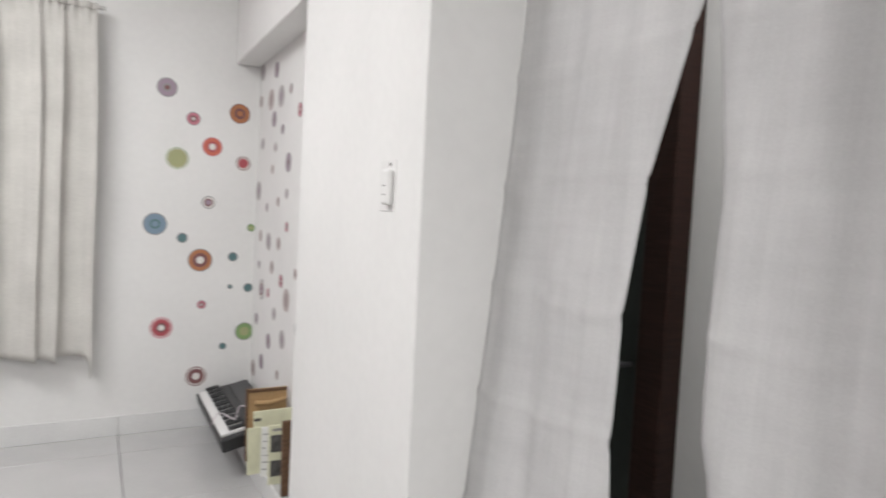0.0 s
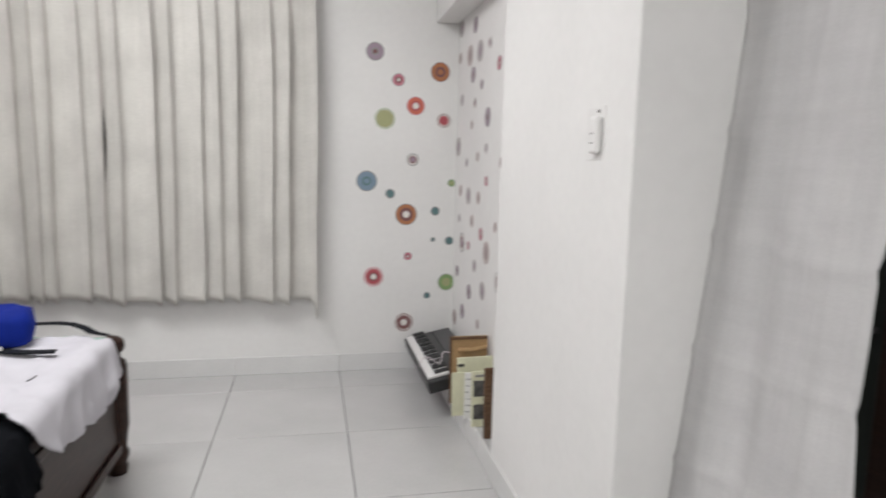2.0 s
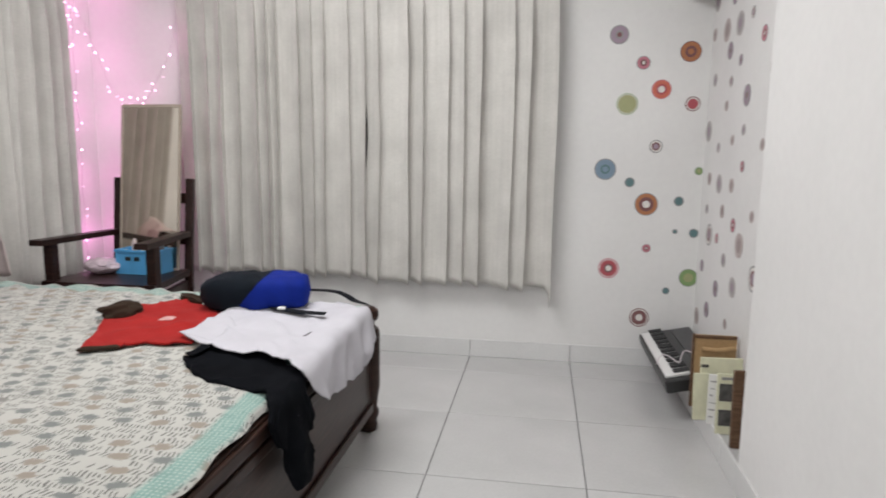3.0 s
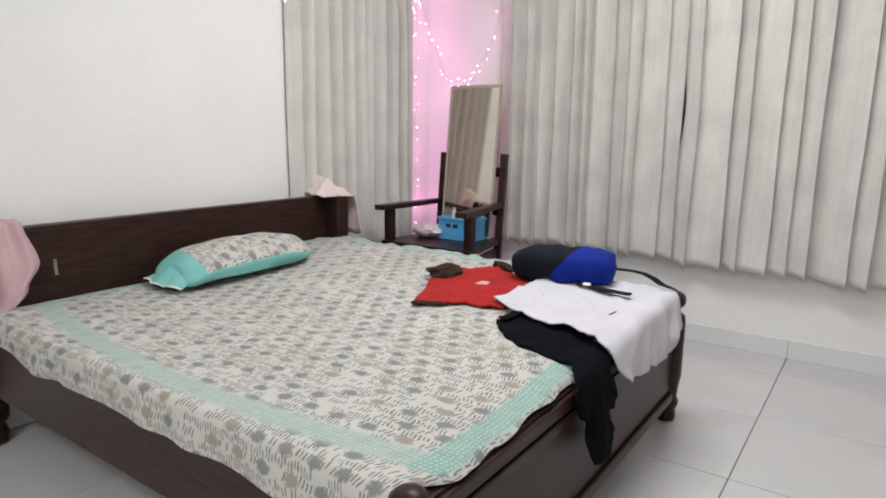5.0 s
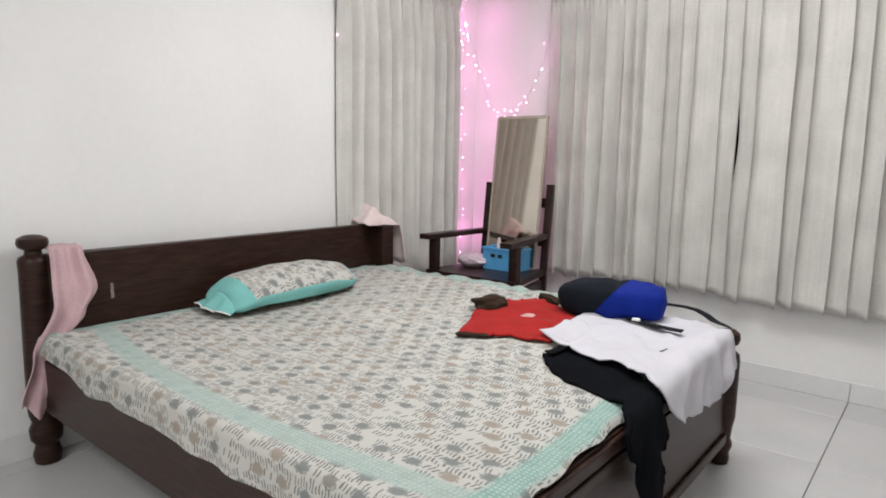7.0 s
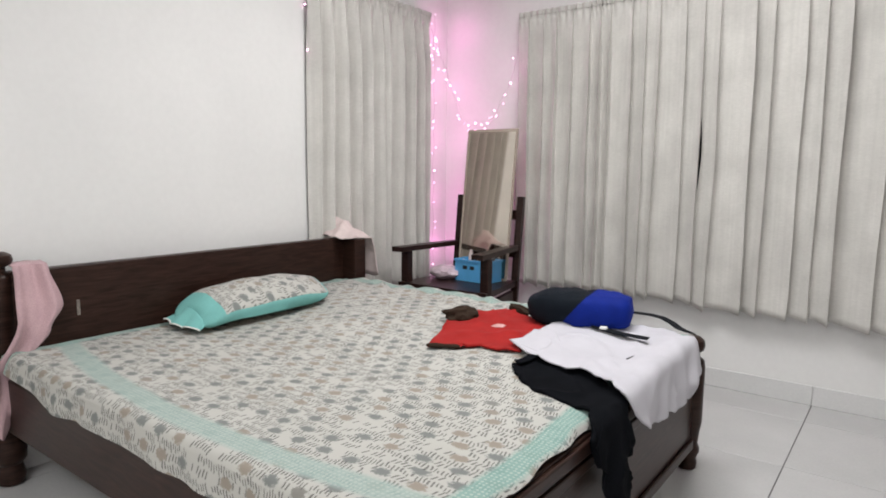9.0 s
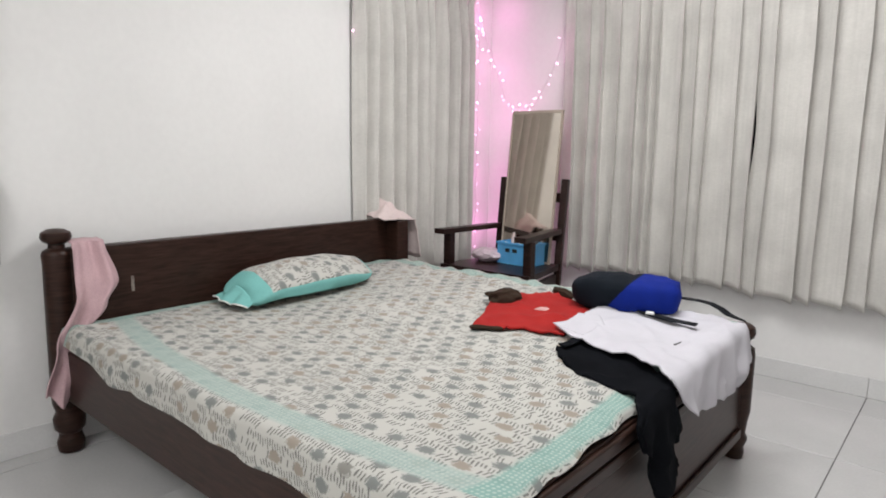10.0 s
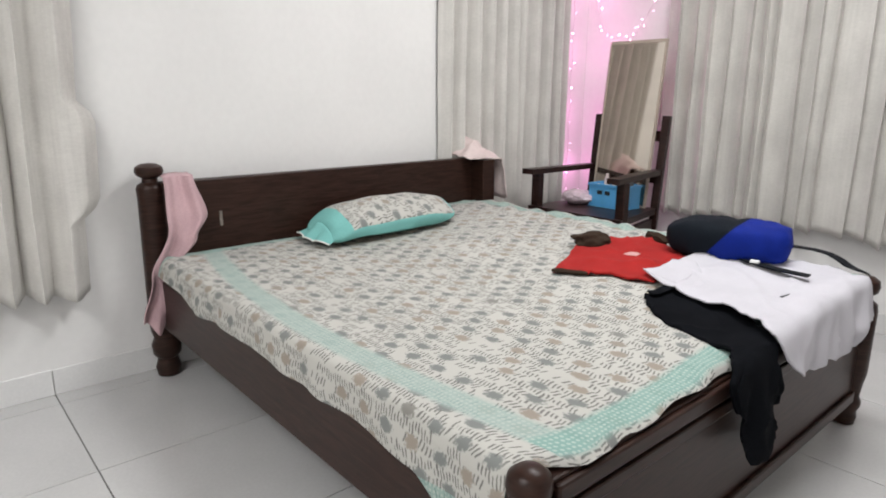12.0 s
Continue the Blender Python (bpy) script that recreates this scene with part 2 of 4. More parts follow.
tagged(part("trim", box(B(), 1.545, PY + 0.003, 2.04, XD, Y1, H, 0.006), PAINT, None), "white boxed beam along the alcove", "beam", kind="structure")

# the passage behind the curtained opening
for side, a in (("east", (2.55, 0.1, 0, 2.70, 2.9, H)), ("north", (DEEP, 2.75, 0, 2.55, 2.9, H)), ("south", (DEEP, 0.1, 0, 2.55, 0.2, H))):
    tagged(part("wall_passage_" + side, box(B(), *a), PAINT, None), "plain white wall of the passage", "wall", kind="structure")

# windows behind the curtains
for n, (cx, cy, w, rot) in enumerate((((-1.05 + 0.62) / 2, Y1 + 0.1, 1.67, 0), (X0 - 0.08, 3.2, 0.70, 90))):
    win = tagged(new("window_%d" % (n + 1)), "dark window at night behind a drawn curtain", "window", kind="structure")
    win.matrix_world = pose(cx, cy, 0.75, 0, 0, rot)
    bm = B()
    for a in ((-w / 2, -0.03, 0, w / 2, 0.03, 0.05), (-w / 2, -0.03, 1.25, w / 2, 0.03, 1.30), (-w / 2, -0.03, 0.05, -w / 2 + 0.05, 0.03, 1.25), (w / 2 - 0.05, -0.03, 0.05, w / 2, 0.03, 1.25)):
        box(bm, *a)
    part("window_frame", bm, DOORWOOD, win)
    part("pane", box(B(), -w / 2 + 0.05, -0.004, 0.05, w / 2 - 0.05, 0.004, 1.25), GLASS, win)


# ---- curtains ----
def curtain(name, label, wide, drop, seed, folds, depth, material, m, foot=0.012, pinch=None, tail=0.0, ramp=0.80, soft=False, back=0.0, group="curtains"):
    """A pinch-pleated cloth that hangs from z = 0 down; u runs along local x and each pleat laps over the next."""
    rnd = random.Random(seed)
    edges = [0.0]
    for _ in range(folds):
        edges.append(edges[-1] + rnd.uniform(0.62, 1.38))
    edges = [e / edges[-1] for e in edges]
    drift = [0.0] + [rnd.uniform(-0.020, 0.020) for _ in range(folds - 1)] + [0.0]
    deep = [rnd.uniform(0.65, 1.20) for _ in range(folds + 1)]
    hang = [rnd.uniform(-1, 1) for _ in range(folds + 1)]
    ph = [rnd.uniform(0, 6.3) for _ in range(6)]
    top = thing(name, label, "curtain", group)
    top.matrix_world = m

    def f(u, v):
        w = max(0.0, v)
        k = min(folds - 1, max(j for j in range(folds + 1) if edges[j] <= u + 1e-9))
        p = (u - edges[k]) / (edges[k + 1] - edges[k])
        rise = p / ramp
        if p < ramp:
            lap, out = rise * (1.0 + 0.10 * min(1, w * 4)), 1 - 2 * rise ** 1.5 * (0.75 + 0.25 * rise)
        else:
            q = (p - ramp) / (1 - ramp)
            lap = 1 + 0.10 * min(1, w * 4) * (1 - q)
            out = -1 + 2 * q * q * (3 - 2 * q)
        if soft:
            c = math.cos(2 * math.pi * p)
            lap, out = p - 0.05 * math.sin(4 * math.pi * p), math.copysign(abs(c) ** 0.75, c)
        amp = depth * (deep[k] * (1 - p) + deep[k + 1] * p) * (0.30 + 0.70 * min(1.0, abs(v - 0.04) * 6 + 0.10))
        if v < 0.04:
            out = 0.75 * math.sin(math.pi * 6 * p + 0.8) * min(1.0, (0.04 - v) * 40) + out * (1 - min(1.0, (0.04 - v) * 40))
        x = wide * (edges[k] + (edges[k + 1] - edges[k]) * lap - 0.5)
        x += (drift[k] * (1 - p) + drift[k + 1] * p) * w + 0.004 * math.sin(9 * w + 30 * u) * w
        if pinch:
            x += pinch(u, v)
        y = amp * out + 0.010 * w * math.sin(4 * u * 6.28 + ph[0]) + 0.003 * math.sin(40 * u + 7 * v + ph[1]) * w
        y += back * max(0.0, 1 - u / 0.07) ** 0.7
        z = -drop * v + foot * (hang[k] * (1 - p) + hang[k + 1] * p) * w ** 3 + 0.010 * out * w ** 4
        if tail and u > 0.955 and v > 0.75:
            z -= tail * (v - 0.75) * 4 * (u - 0.955) / 0.045
        return (x, y, z)

    cloth = part("cloth", sheet_grid(B(), f, folds * 24, 44, v0=0.0), material, top, smooth=True)
    solid(cloth, 0.003)
    solid(part("heading", sheet_grid(B(), f, folds * 24, 5, v0=-0.016, v1=0.0), material, cloth, smooth=True), 0.003)
    return top


def parted(u, v):
    """The edge pulls back from its partner at mid height."""
    return 0.034 * max(0.0, 1 - u / 0.10) * math.exp(-((v - 0.50) / 0.17) ** 2)


curtain("curtain", "beige pleated window curtain with grey stains", 1.15, 1.70, 3, 12, 0.026, CURTAIN, pose(-0.79, 3.90, 2.175))
curtain("curtain", "beige pleated window curtain with a loose tail at its hem", 1.095, 1.72, 8, 9, 0.030, CURTAIN, pose(0.3145, 3.895, 2.175), tail=0.14, pinch=parted)
curtain("curtain", "beige pleated curtain beside the headboard", 0.61, 1.77, 5, 6, 0.042, CURTAIN, pose(-1.942, 2.985, 2.22, 0, 0, 90), soft=True, back=0.010)
curtain("curtain", "beige pleated curtain near the lit corner", 0.49, 1.77, 6, 5, 0.044, CURTAIN, pose(-1.940, 3.475, 2.22, 0, 0, 90), soft=True)
def bunch(u, v):
    """A gathered near edge that bulges below the middle and slopes out towards the hem."""
    e = max(0.0, u - 0.55) / 0.45
    flap = min(1.0, max(0.0, u - 0.90) / 0.03)
    bulge = 0.5 * (math.tanh((v - 0.610) * 120) - math.tanh((v - 0.822) * 120))
    return e * (0.047 - 0.093 * v) + flap * 0.060 * bulge


curtain("curtain", "cream pleated curtain drawn to one side", 0.85, 1.745, 12, 6, 0.040, CURTAIN, pose(-1.905, 0.50, 2.16, 0, 0, 90), pinch=bunch, soft=True)
for a, b, c in ((-1.36, 0.90, 0), (2.66, 3.74, 1)):
    rod = thing("curtain_rod", "thin metal rod that carries a curtain", "curtain rod")
    pts = ((a, 3.935, 2.195), (b, 3.935, 2.195)) if c == 0 else ((-1.955, a, 2.225), (-1.955, b, 2.225))
    part("rod", pipe(B(), pts, 0.010, 10), STEEL, rod)

# door curtain: two stiff panels that part along a slit
def left_edge(z):
    for (za, ya), (zb, yb) in zip(SLIT_L, SLIT_L[1:]):
        if za >= z >= zb:
            return ya + (yb - ya) * (za - z) / (za - zb)
    return SLIT_L[0][1] if z > SLIT_L[0][0] else SLIT_L[-1][1]


def right_edge(z):
    for (za, ya), (zb, yb) in zip(SLIT_R, SLIT_R[1:]):
        if za >= z >= zb:
            return ya + (yb - ya) * (za - z) / (za - zb)
    return SLIT_R[0][1] if z > SLIT_R[0][0] else SLIT_R[-1][1]


SLIT_L = ((1.686, 1.07), (1.596, 1.095), (1.338, 1.154), (1.078, 1.179), (0.952, 1.174), (0.825, 1.173), (0.68, 1.152), (0.1, 1.112))
SLIT_R = ((1.686, 1.064), (1.584, 1.042), (1.321, 0.994), (1.109, 0.988), (0.912, 0.974), (0.771, 0.924), (0.1, 0.824))


def door_panel(edge, fixed, seed, label):
    rnd = random.Random(seed)
    p = [rnd.uniform(0, 6.3) for _ in range(4)]
    top = thing("door_curtain", label, "curtain", "door curtains")
    top.location = (1.664, 0, 0)

    def f(u, v):
        z = 2.13 - 2.06 * v
        e = edge(z)
        y = e + (fixed - e) * u
        x = 0.083 * z + 0.011 * math.sin(9.5 * u + p[0] + 0.4 * v) * (0.3 + u) + 0.0065 * math.sin(21 * u + p[1]) + 0.006 * math.sin(6 * v + 3 * u + p[2])
        x -= 0.0045 * sum(math.exp(-((z - c - 0.01 * math.sin(5 * u + c * 9)) / 0.011) ** 2) for c in (1.596, 1.338, 1.078, 0.825, 0.56))
        return (x, y, z)

    solid(part("cloth", sheet_grid(B(), f, 40, 190), SHEER, top, smooth=True), 0.003)


door_panel(left_edge, 1.609, 4, "white door curtain pulled aside from its partner")
door_panel(right_edge, 0.592, 9, "white door curtain with faint creases and stains")
rod = thing("curtain_rod", "thin metal rod across the opening", "curtain rod")
part("rod", pipe(B(), ((1.841, DY0 + 0.002, 2.14), (1.841, DY1 - 0.002, 2.14)), 0.009, 10), STEEL, rod)

door = tagged(new("door_1"), "dark wooden door in a brown frame beyond the curtain", "door", kind="structure")
door.location = (2.505, 0, 0)
part("door_leaf", box(B(), -0.02, 1.806, 0.005, 0.03, 2.62, 2.05, 0.004), BLACKGREEN, door)
part("door_frame", box(B(), -0.05, 1.688, 0.0, 0.04, 1.80, 2.12, 0.006), DOORWOOD, door)
part("door_handle", pipe(B(), ((-0.025, 1.84, 0.78), (-0.06, 1.84, 0.78), (-0.06, 1.93, 0.785)), 0.009, 8), KEYGREY, door, "dull metal lever handle")


# ---- bed ----
BX0, BX1, BY0, BY1 = -1.91, 0.09, 1.13, 2.87
bed = thing("bed", "wide dark-stained wooden bed with turned posts", "bed")


def post(name, x, y, profile):
    neck = min(range(len(profile) // 2, len(profile) - 3), key=lambda i: profile[i][0])
    ob = part(name, lathe(B(), x, y, profile[:neck + 1]), WOOD, bed, smooth=True)
    part("knob", lathe(B(), x, y, profile[neck:]), WOOD, ob, "round turned wooden knob", smooth=True)
    return ob


FOOT_POST = ((0.030, 0), (0.036, 0.004), (0.040, 0.03), (0.036, 0.05), (0.046, 0.075), (0.046, 0.09), (0.038, 0.11), (0.043, 0.16), (0.050, 0.20), (0.050, 0.43), (0.046, 0.455), (0.028, 0.470), (0.028, 0.487), (0.041, 0.498), (0.046, 0.516), (0.042, 0.538), (0.026, 0.551), (0.008, 0.555))
HEAD_POST = ((0.032, 0), (0.045, 0.006), (0.050, 0.04), (0.042, 0.065), (0.040, 0.08), (0.055, 0.10), (0.058, 0.14), (0.046, 0.17), (0.055, 0.20), (0.058, 0.24), (0.052, 0.75), (0.054, 0.79), (0.048, 0.805), (0.030, 0.815), (0.028, 0.83), (0.048, 0.842), (0.054, 0.857), (0.050, 0.875), (0.030, 0.886), (0.008, 0.889))
post("head_post", BX0, BY0, HEAD_POST)
post("head_post", BX0, BY1, [(r, z * 0.93) for r, z in HEAD_POST])
post("foot_post", BX1, BY0, [(r * 0.92, z * 0.965) for r, z in FOOT_POST])
post("foot_post", BX1, BY1, FOOT_POST)
part("headboard", box(B(), BX0 - 0.005, BY0 + 0.03, 0.25, BX0 + 0.045, BY1 + 0.03, 0.815, 0.006), WOOD, bed)
part("headboard_end", box(B(), BX0 - 0.01, BY1 - 0.04, 0.40, BX0 + 0.14, BY1 + 0.05, 0.808, 0.006), WOOD, bed)
part("side_rail", box(B(), BX0 + 0.05, BY0 - 0.02, 0.225, BX1 - 0.03, BY0 + 0.015, 0.43, 0.005), WOOD, bed)
part("side_rail", box(B(), BX0 + 0.05, BY1 - 0.015, 0.225, BX1 - 0.03, BY1 + 0.02, 0.43, 0.005), WOOD, bed)
bm = box(B(), BX1 - 0.02, BY0 + 0.03, 0.10, BX1 + 0.02, BY1 - 0.03, 0.50, 0.005)
part("footboard", bm, WOOD, bed)
part("footboard_moulding", box(B(), BX1 + 0.02, BY0 + 0.04, 0.455, BX1 + 0.036, BY1 - 0.04, 0.495, 0.006), WOOD, bed)
part("footboard_moulding", box(B(), BX1 + 0.02, BY0 + 0.04, 0.405, BX1 + 0.030, BY1 - 0.04, 0.440, 0.005), WOOD, bed)
part("footboard_moulding", box(B(), BX1 + 0.02, BY0 + 0.04, 0.10, BX1 + 0.034, BY1 - 0.04, 0.14, 0.005), WOOD, bed)
part("bed_base", box(B(), BX0 + 0.06, BY0 + 0.02, 0.33, BX1 - 0.03, BY1 - 0.02, 0.37), WOOD, bed)


def sheet_material():
    m = bpy.data.materials.new("printed_bedsheet")
    m.use_nodes = True
    nt = m.node_tree
    b = nt.nodes["Principled BSDF"]
    b.inputs["Roughness"].default_value = 0.9
    b.inputs["Specular IOR Level"].default_value = 0.15

    def op(kind, a, c=None, d=None, clamp=False):
        n = nt.nodes.new("ShaderNodeMath")
        n.operation, n.use_clamp = kind, clamp
        for i, v in enumerate((a, c, d)):
            if v is None:
                continue
            if isinstance(v, (int, float)):
                n.inputs[i].default_value = v
            else:
                nt.links.new(v, n.inputs[i])
        return n.outputs[0]

    def comb(x, y):
        n = nt.nodes.new("ShaderNodeCombineXYZ")
        for i, v in enumerate((x, y)):
            if isinstance(v, (int, float)):
                n.inputs[i].default_value = v
            else:
                nt.links.new(v, n.inputs[i])
        return n.outputs[0]

    def white(x, y):
        n = nt.nodes.new("ShaderNodeTexWhiteNoise")
        n.noise_dimensions = "2D"
        nt.links.new(comb(x, y), n.inputs["Vector"])
        return n.outputs["Value"]

    def mix(fac, a, c):
        n = nt.nodes.new("ShaderNodeMix")
        n.data_type = "RGBA"
        nt.links.new(fac, n.inputs["Factor"])
        for s, v in ((6, a), (7, c)):
            if isinstance(v, tuple):
                n.inputs[s].default_value = (*v, 1)
            else:
                nt.links.new(v, n.inputs[s])
        return n.outputs[2]

    def step(edge, x, soft=0.15):
        return op("SUBTRACT", 1.0, op("DIVIDE", op("SUBTRACT", x, edge - soft), 2 * soft, clamp=True), clamp=True)

    uvn = nt.nodes.new("ShaderNodeUVMap")
    sep = nt.nodes.new("ShaderNodeSeparateXYZ")
    nt.links.new(uvn.outputs[0], sep.inputs[0])
    noise_n = nt.nodes.new("ShaderNodeTexNoise")
    noise_n.inputs["Scale"].default_value, noise_n.inputs["Detail"].default_value = 45, 3
    nt.links.new(uvn.outputs[0], noise_n.inputs["Vector"])
    wob = op("SUBTRACT", noise_n.outputs[0], 0.5)
    u, v = op("ADD", sep.outputs[0], op("MULTIPLY", wob, 0.008)), op("ADD", sep.outputs[1], op("MULTIPLY", wob, 0.008))

    # blobs in staggered rows
    RV, CU = 0.057, 0.092
    rv = op("DIVIDE", v, RV)
    row = op("FLOOR", rv)
    fv = op("SUBTRACT", op("FRACT", rv), 0.5)
    ru = op("ADD", op("DIVIDE", u, CU), op("MULTIPLY", row, 0.37))
    col = op("FLOOR", ru)
    fu = op("SUBTRACT", op("FRACT", ru), 0.5)
    rnd1 = white(col, row)
    rough_n = nt.nodes.new("ShaderNodeTexNoise")
    rough_n.inputs["Scale"].default_value, rough_n.inputs["Detail"].default_value = 110, 2
    nt.links.new(uvn.outputs[0], rough_n.inputs["Vector"])
    ell = op("ADD", op("SQRT", op("ADD", op("POWER", op("DIVIDE", fu, 0.235), 2), op("POWER", op("DIVIDE", fv, 0.28), 2))), op("MULTIPLY", op("SUBTRACT", rough_n.outputs[0], 0.5), 1.5))
    blob = op("MULTIPLY", step(1.0, ell, 0.22), step(0.80, rnd1, 0.01))
    # short slanting strokes between the blobs, in groups
    SU, SV = 0.0100, 0.057
    su = op("ADD", op("ADD", op("DIVIDE", u, SU), op("MULTIPLY", v, 22)), op("MULTIPLY", wob, 0.3))
    sv = op("ADD", op("DIVIDE", v, SV), 0.5)
    srow, scol = op("FLOOR", sv), op("FLOOR", su)
    au = op("ABSOLUTE", op("SUBTRACT", op("FRACT", su), 0.5))
    fsv = op("SUBTRACT", op("FRACT", sv), 0.5)
    rnd2 = white(scol, op("ADD", srow, 31.7))
    rnd3 = white(op("ADD", scol, 11.3), srow)
    grp = white(op("FLOOR", op("DIVIDE", su, 5)), op("ADD", srow, 7.3))
    av = op("ABSOLUTE", op("ADD", fsv, op("MULTIPLY", op("SUBTRACT", rnd3, 0.5), 0.22)))
    stroke = op("MULTIPLY", step(0.24, op("ADD", au, op("MULTIPLY", rnd3, 0.08)), 0.10), step(0.25, op("ADD", av, op("MULTIPLY", rnd2, 0.16)), 0.04))
    stroke = op("MULTIPLY", op("MULTIPLY", stroke, step(0.93, rnd2, 0.01)), step(0.88, grp, 0.01))
    # a second, sparser set in the blob rows
    tv = op("DIVIDE", v, SV)
    trow = op("FLOOR", tv)
    tu = op("ADD", op("SUBTRACT", op("DIVIDE", u, SU * 1.2), op("MULTIPLY", v, 17)), op("MULTIPLY", wob, 0.3))
    tcol = op("FLOOR", tu)
    tr = white(op("ADD", tcol, 3.1), op("ADD", trow, 77.7))
    tau = op("ABSOLUTE", op("SUBTRACT", op("FRACT", tu), 0.5))
    tav = op("ABSOLUTE", op("ADD", op("SUBTRACT", op("FRACT", tv), 0.5), op("MULTIPLY", op("SUBTRACT", tr, 0.5), 0.3)))
    extra = op("MULTIPLY", op("MULTIPLY", step(0.20, tau, 0.09), step(0.17, tav, 0.04)), step(0.66, tr, 0.01))
    stroke = op("MAXIMUM", stroke, op("MULTIPLY", extra, op("SUBTRACT", 1.0, blob)))
    # colours
    base_n = nt.nodes.new("ShaderNodeTexNoise")
    base_n.inputs["Scale"].default_value = 4
    nt.links.new(uvn.outputs[0], base_n.inputs["Vector"])
    cloth = mix(base_n.outputs[0], (0.450, 0.441, 0.405), (0.512, 0.504, 0.468))
    blobcol = mix(step(0.45, rnd1, 0.02), (0.27, 0.225, 0.180), (0.155, 0.17, 0.165))
    out = mix(op("MULTIPLY", blob, 0.84), cloth, blobcol)
    out = mix(op("MULTIPLY", stroke, 0.80), out, (0.090, 0.086, 0.082))
    # teal border bands, straight along the edges
    def band(c, lo, hi):
        w = op("ADD", c, op("MULTIPLY", wob, 0.01))
        return op("MULTIPLY", step(hi, w, 0.009), op("SUBTRACT", 1.0, step(lo, w, 0.009)))

    bow = op("POWER", op("DIVIDE", op("ADD", sep.outputs[0], 0.70), 0.75), 2)
    e_near = op("SUBTRACT", op("SUBTRACT", sep.outputs[1], 1.112), op("MULTIPLY", bow, 0.062))
    e_foot = op("SUBTRACT", 0.085, sep.outputs[0])
    e_head = op("ADD", sep.outputs[0], 1.86)
    e_far = op("SUBTRACT", 2.87, sep.outputs[1])
    inner = op("GREATER_THAN", e_foot, 0.005)
    bands = op("MAXIMUM", op("MAXIMUM", 0.0, op("MULTIPLY", op("MULTIPLY", band(e_foot, 0.004, 0.074), op("GREATER_THAN", e_near, 0.03)), 1.3)), op("MAXIMUM", band(e_head, 0.0, 0.075), band(e_far, 0.03, 0.10)))
    dots = nt.nodes.new("ShaderNodeTexVoronoi")
    dots.inputs["Scale"].default_value, dots.inputs["Randomness"].default_value = 80, 0.2
    nt.links.new(uvn.outputs[0], dots.inputs["Vector"])
    teal = mix(step(0.30, dots.outputs["Distance"], 0.05), (0.215, 0.36, 0.32), (0.38, 0.48, 0.435))
    hem = op("LESS_THAN", sep.outputs[1], 0.992)
    out = mix(op("MULTIPLY", op("MULTIPLY", band(e_near, 0.03, 0.105), inner), 0.82), out, mix(step(0.30, dots.outputs["Distance"], 0.05), (0.315, 0.405, 0.37), (0.40, 0.465, 0.435)))
    out = mix(op("MULTIPLY", op("MAXIMUM", bands, hem), 0.66, clamp=True), out, teal)
    nt.links.new(out, b.inputs["Base Color"])
    weave = nt.nodes.new("ShaderNodeTexNoise")
    weave.inputs["Scale"].default_value, weave.inputs["Detail"].default_value = 500, 2
    nt.links.new(uvn.outputs[0], weave.inputs["Vector"])
    bp = nt.nodes.new("ShaderNodeBump")
    bp.inputs["Strength"].default_value, bp.inputs["Distance"].default_value = 0.2, 0.002
    nt.links.new(weave.outputs[0], bp.inputs["Height"])
    nt.links.new(bp.outputs[0], b.inputs["Normal"])
    return m


SHEET = sheet_material()
MX0, MX1, MY0, MY1 = -1.85, 0.085, 1.118, 2.87


def ease(x):
    x = min(1.0, max(0.0, x))
    return x * x * (3 - 2 * x)


def bed_z(x, y):
    """The mattress top: plumper towards the far side and the headboard."""
    return 0.525 + 0.062 * ease((y - 1.70) / 1.15) * (1 - 0.55 * ease((x + 0.55) / 0.65))


def fold(d, r=0.035):
    """Unrolled distance past an edge to (outward, down)."""
    if d <= -r * 0.57:
        return d, 0.0
    s = d + r * 0.57
    a = s / r
    if a < math.pi / 2:
        return -r * 0.57 + r * math.sin(a) * 0.9, r * (1 - math.cos(a))
    return -r * 0.57 + r * 0.9, r + (s - r * math.pi / 2)


def sheet_point(u, v):
    """Unrolled sheet coordinates to the bed; drops over all four edges."""
    ox, dx = fold(u - MX1) if u > (MX0 + MX1) / 2 else fold(MX0 - u)
    x = MX1 + ox if u > (MX0 + MX1) / 2 else MX0 - ox
    oy, dy = fold(v - MY1) if v > (MY0 + MY1) / 2 else fold(MY0 - v)
    y = MY1 + oy if v > (MY0 + MY1) / 2 else MY0 - oy
    n = noise.noise(Vector((u * 3.1, v * 3.1, 0)))
    n2 = noise.noise(Vector((u * 9, v * 9, 4)))
    z = bed_z(min(max(u, MX0), MX1), min(max(v, MY0), MY1)) - max(dx, dy) + 0.006 * n + 0.0025 * n2
    if u > MX1 - 0.30:
        x += (0.028 * ease((v - MY0) / 0.16) * (1 - ease((v - 1.55) / 0.45)) - 0.030 * (max(0.0, 1.30 - max(v, 1.10)) / 0.20) ** 2) * ease((u - MX1 + 0.30) / 0.28)
    if u > MX1 - 0.06 and MY0 < v < 2.0:
        x += 0.010 * math.sin(31 * v) * min(1.0, (u - MX1 + 0.06) / 0.07) * 0.6
        z = max(z, 0.507 + 0.004 * math.sin(60 * v))
    if v > 2.60:
        z += 0.020 * min(1, (v - 2.60) / 0.16) * noise.noise(Vector((u * 13, v * 9, 2)))
    if dy > 0.03 and v < 2:
        y -= 0.007 * (1 + math.sin(u * 21 + 2 * n)) * min(1, (dy - 0.03) * 18) + 0.006 * n2
    if dx > 0.03:
        x += 0.006 * math.sin(v * 27)
    return (x, y, z)


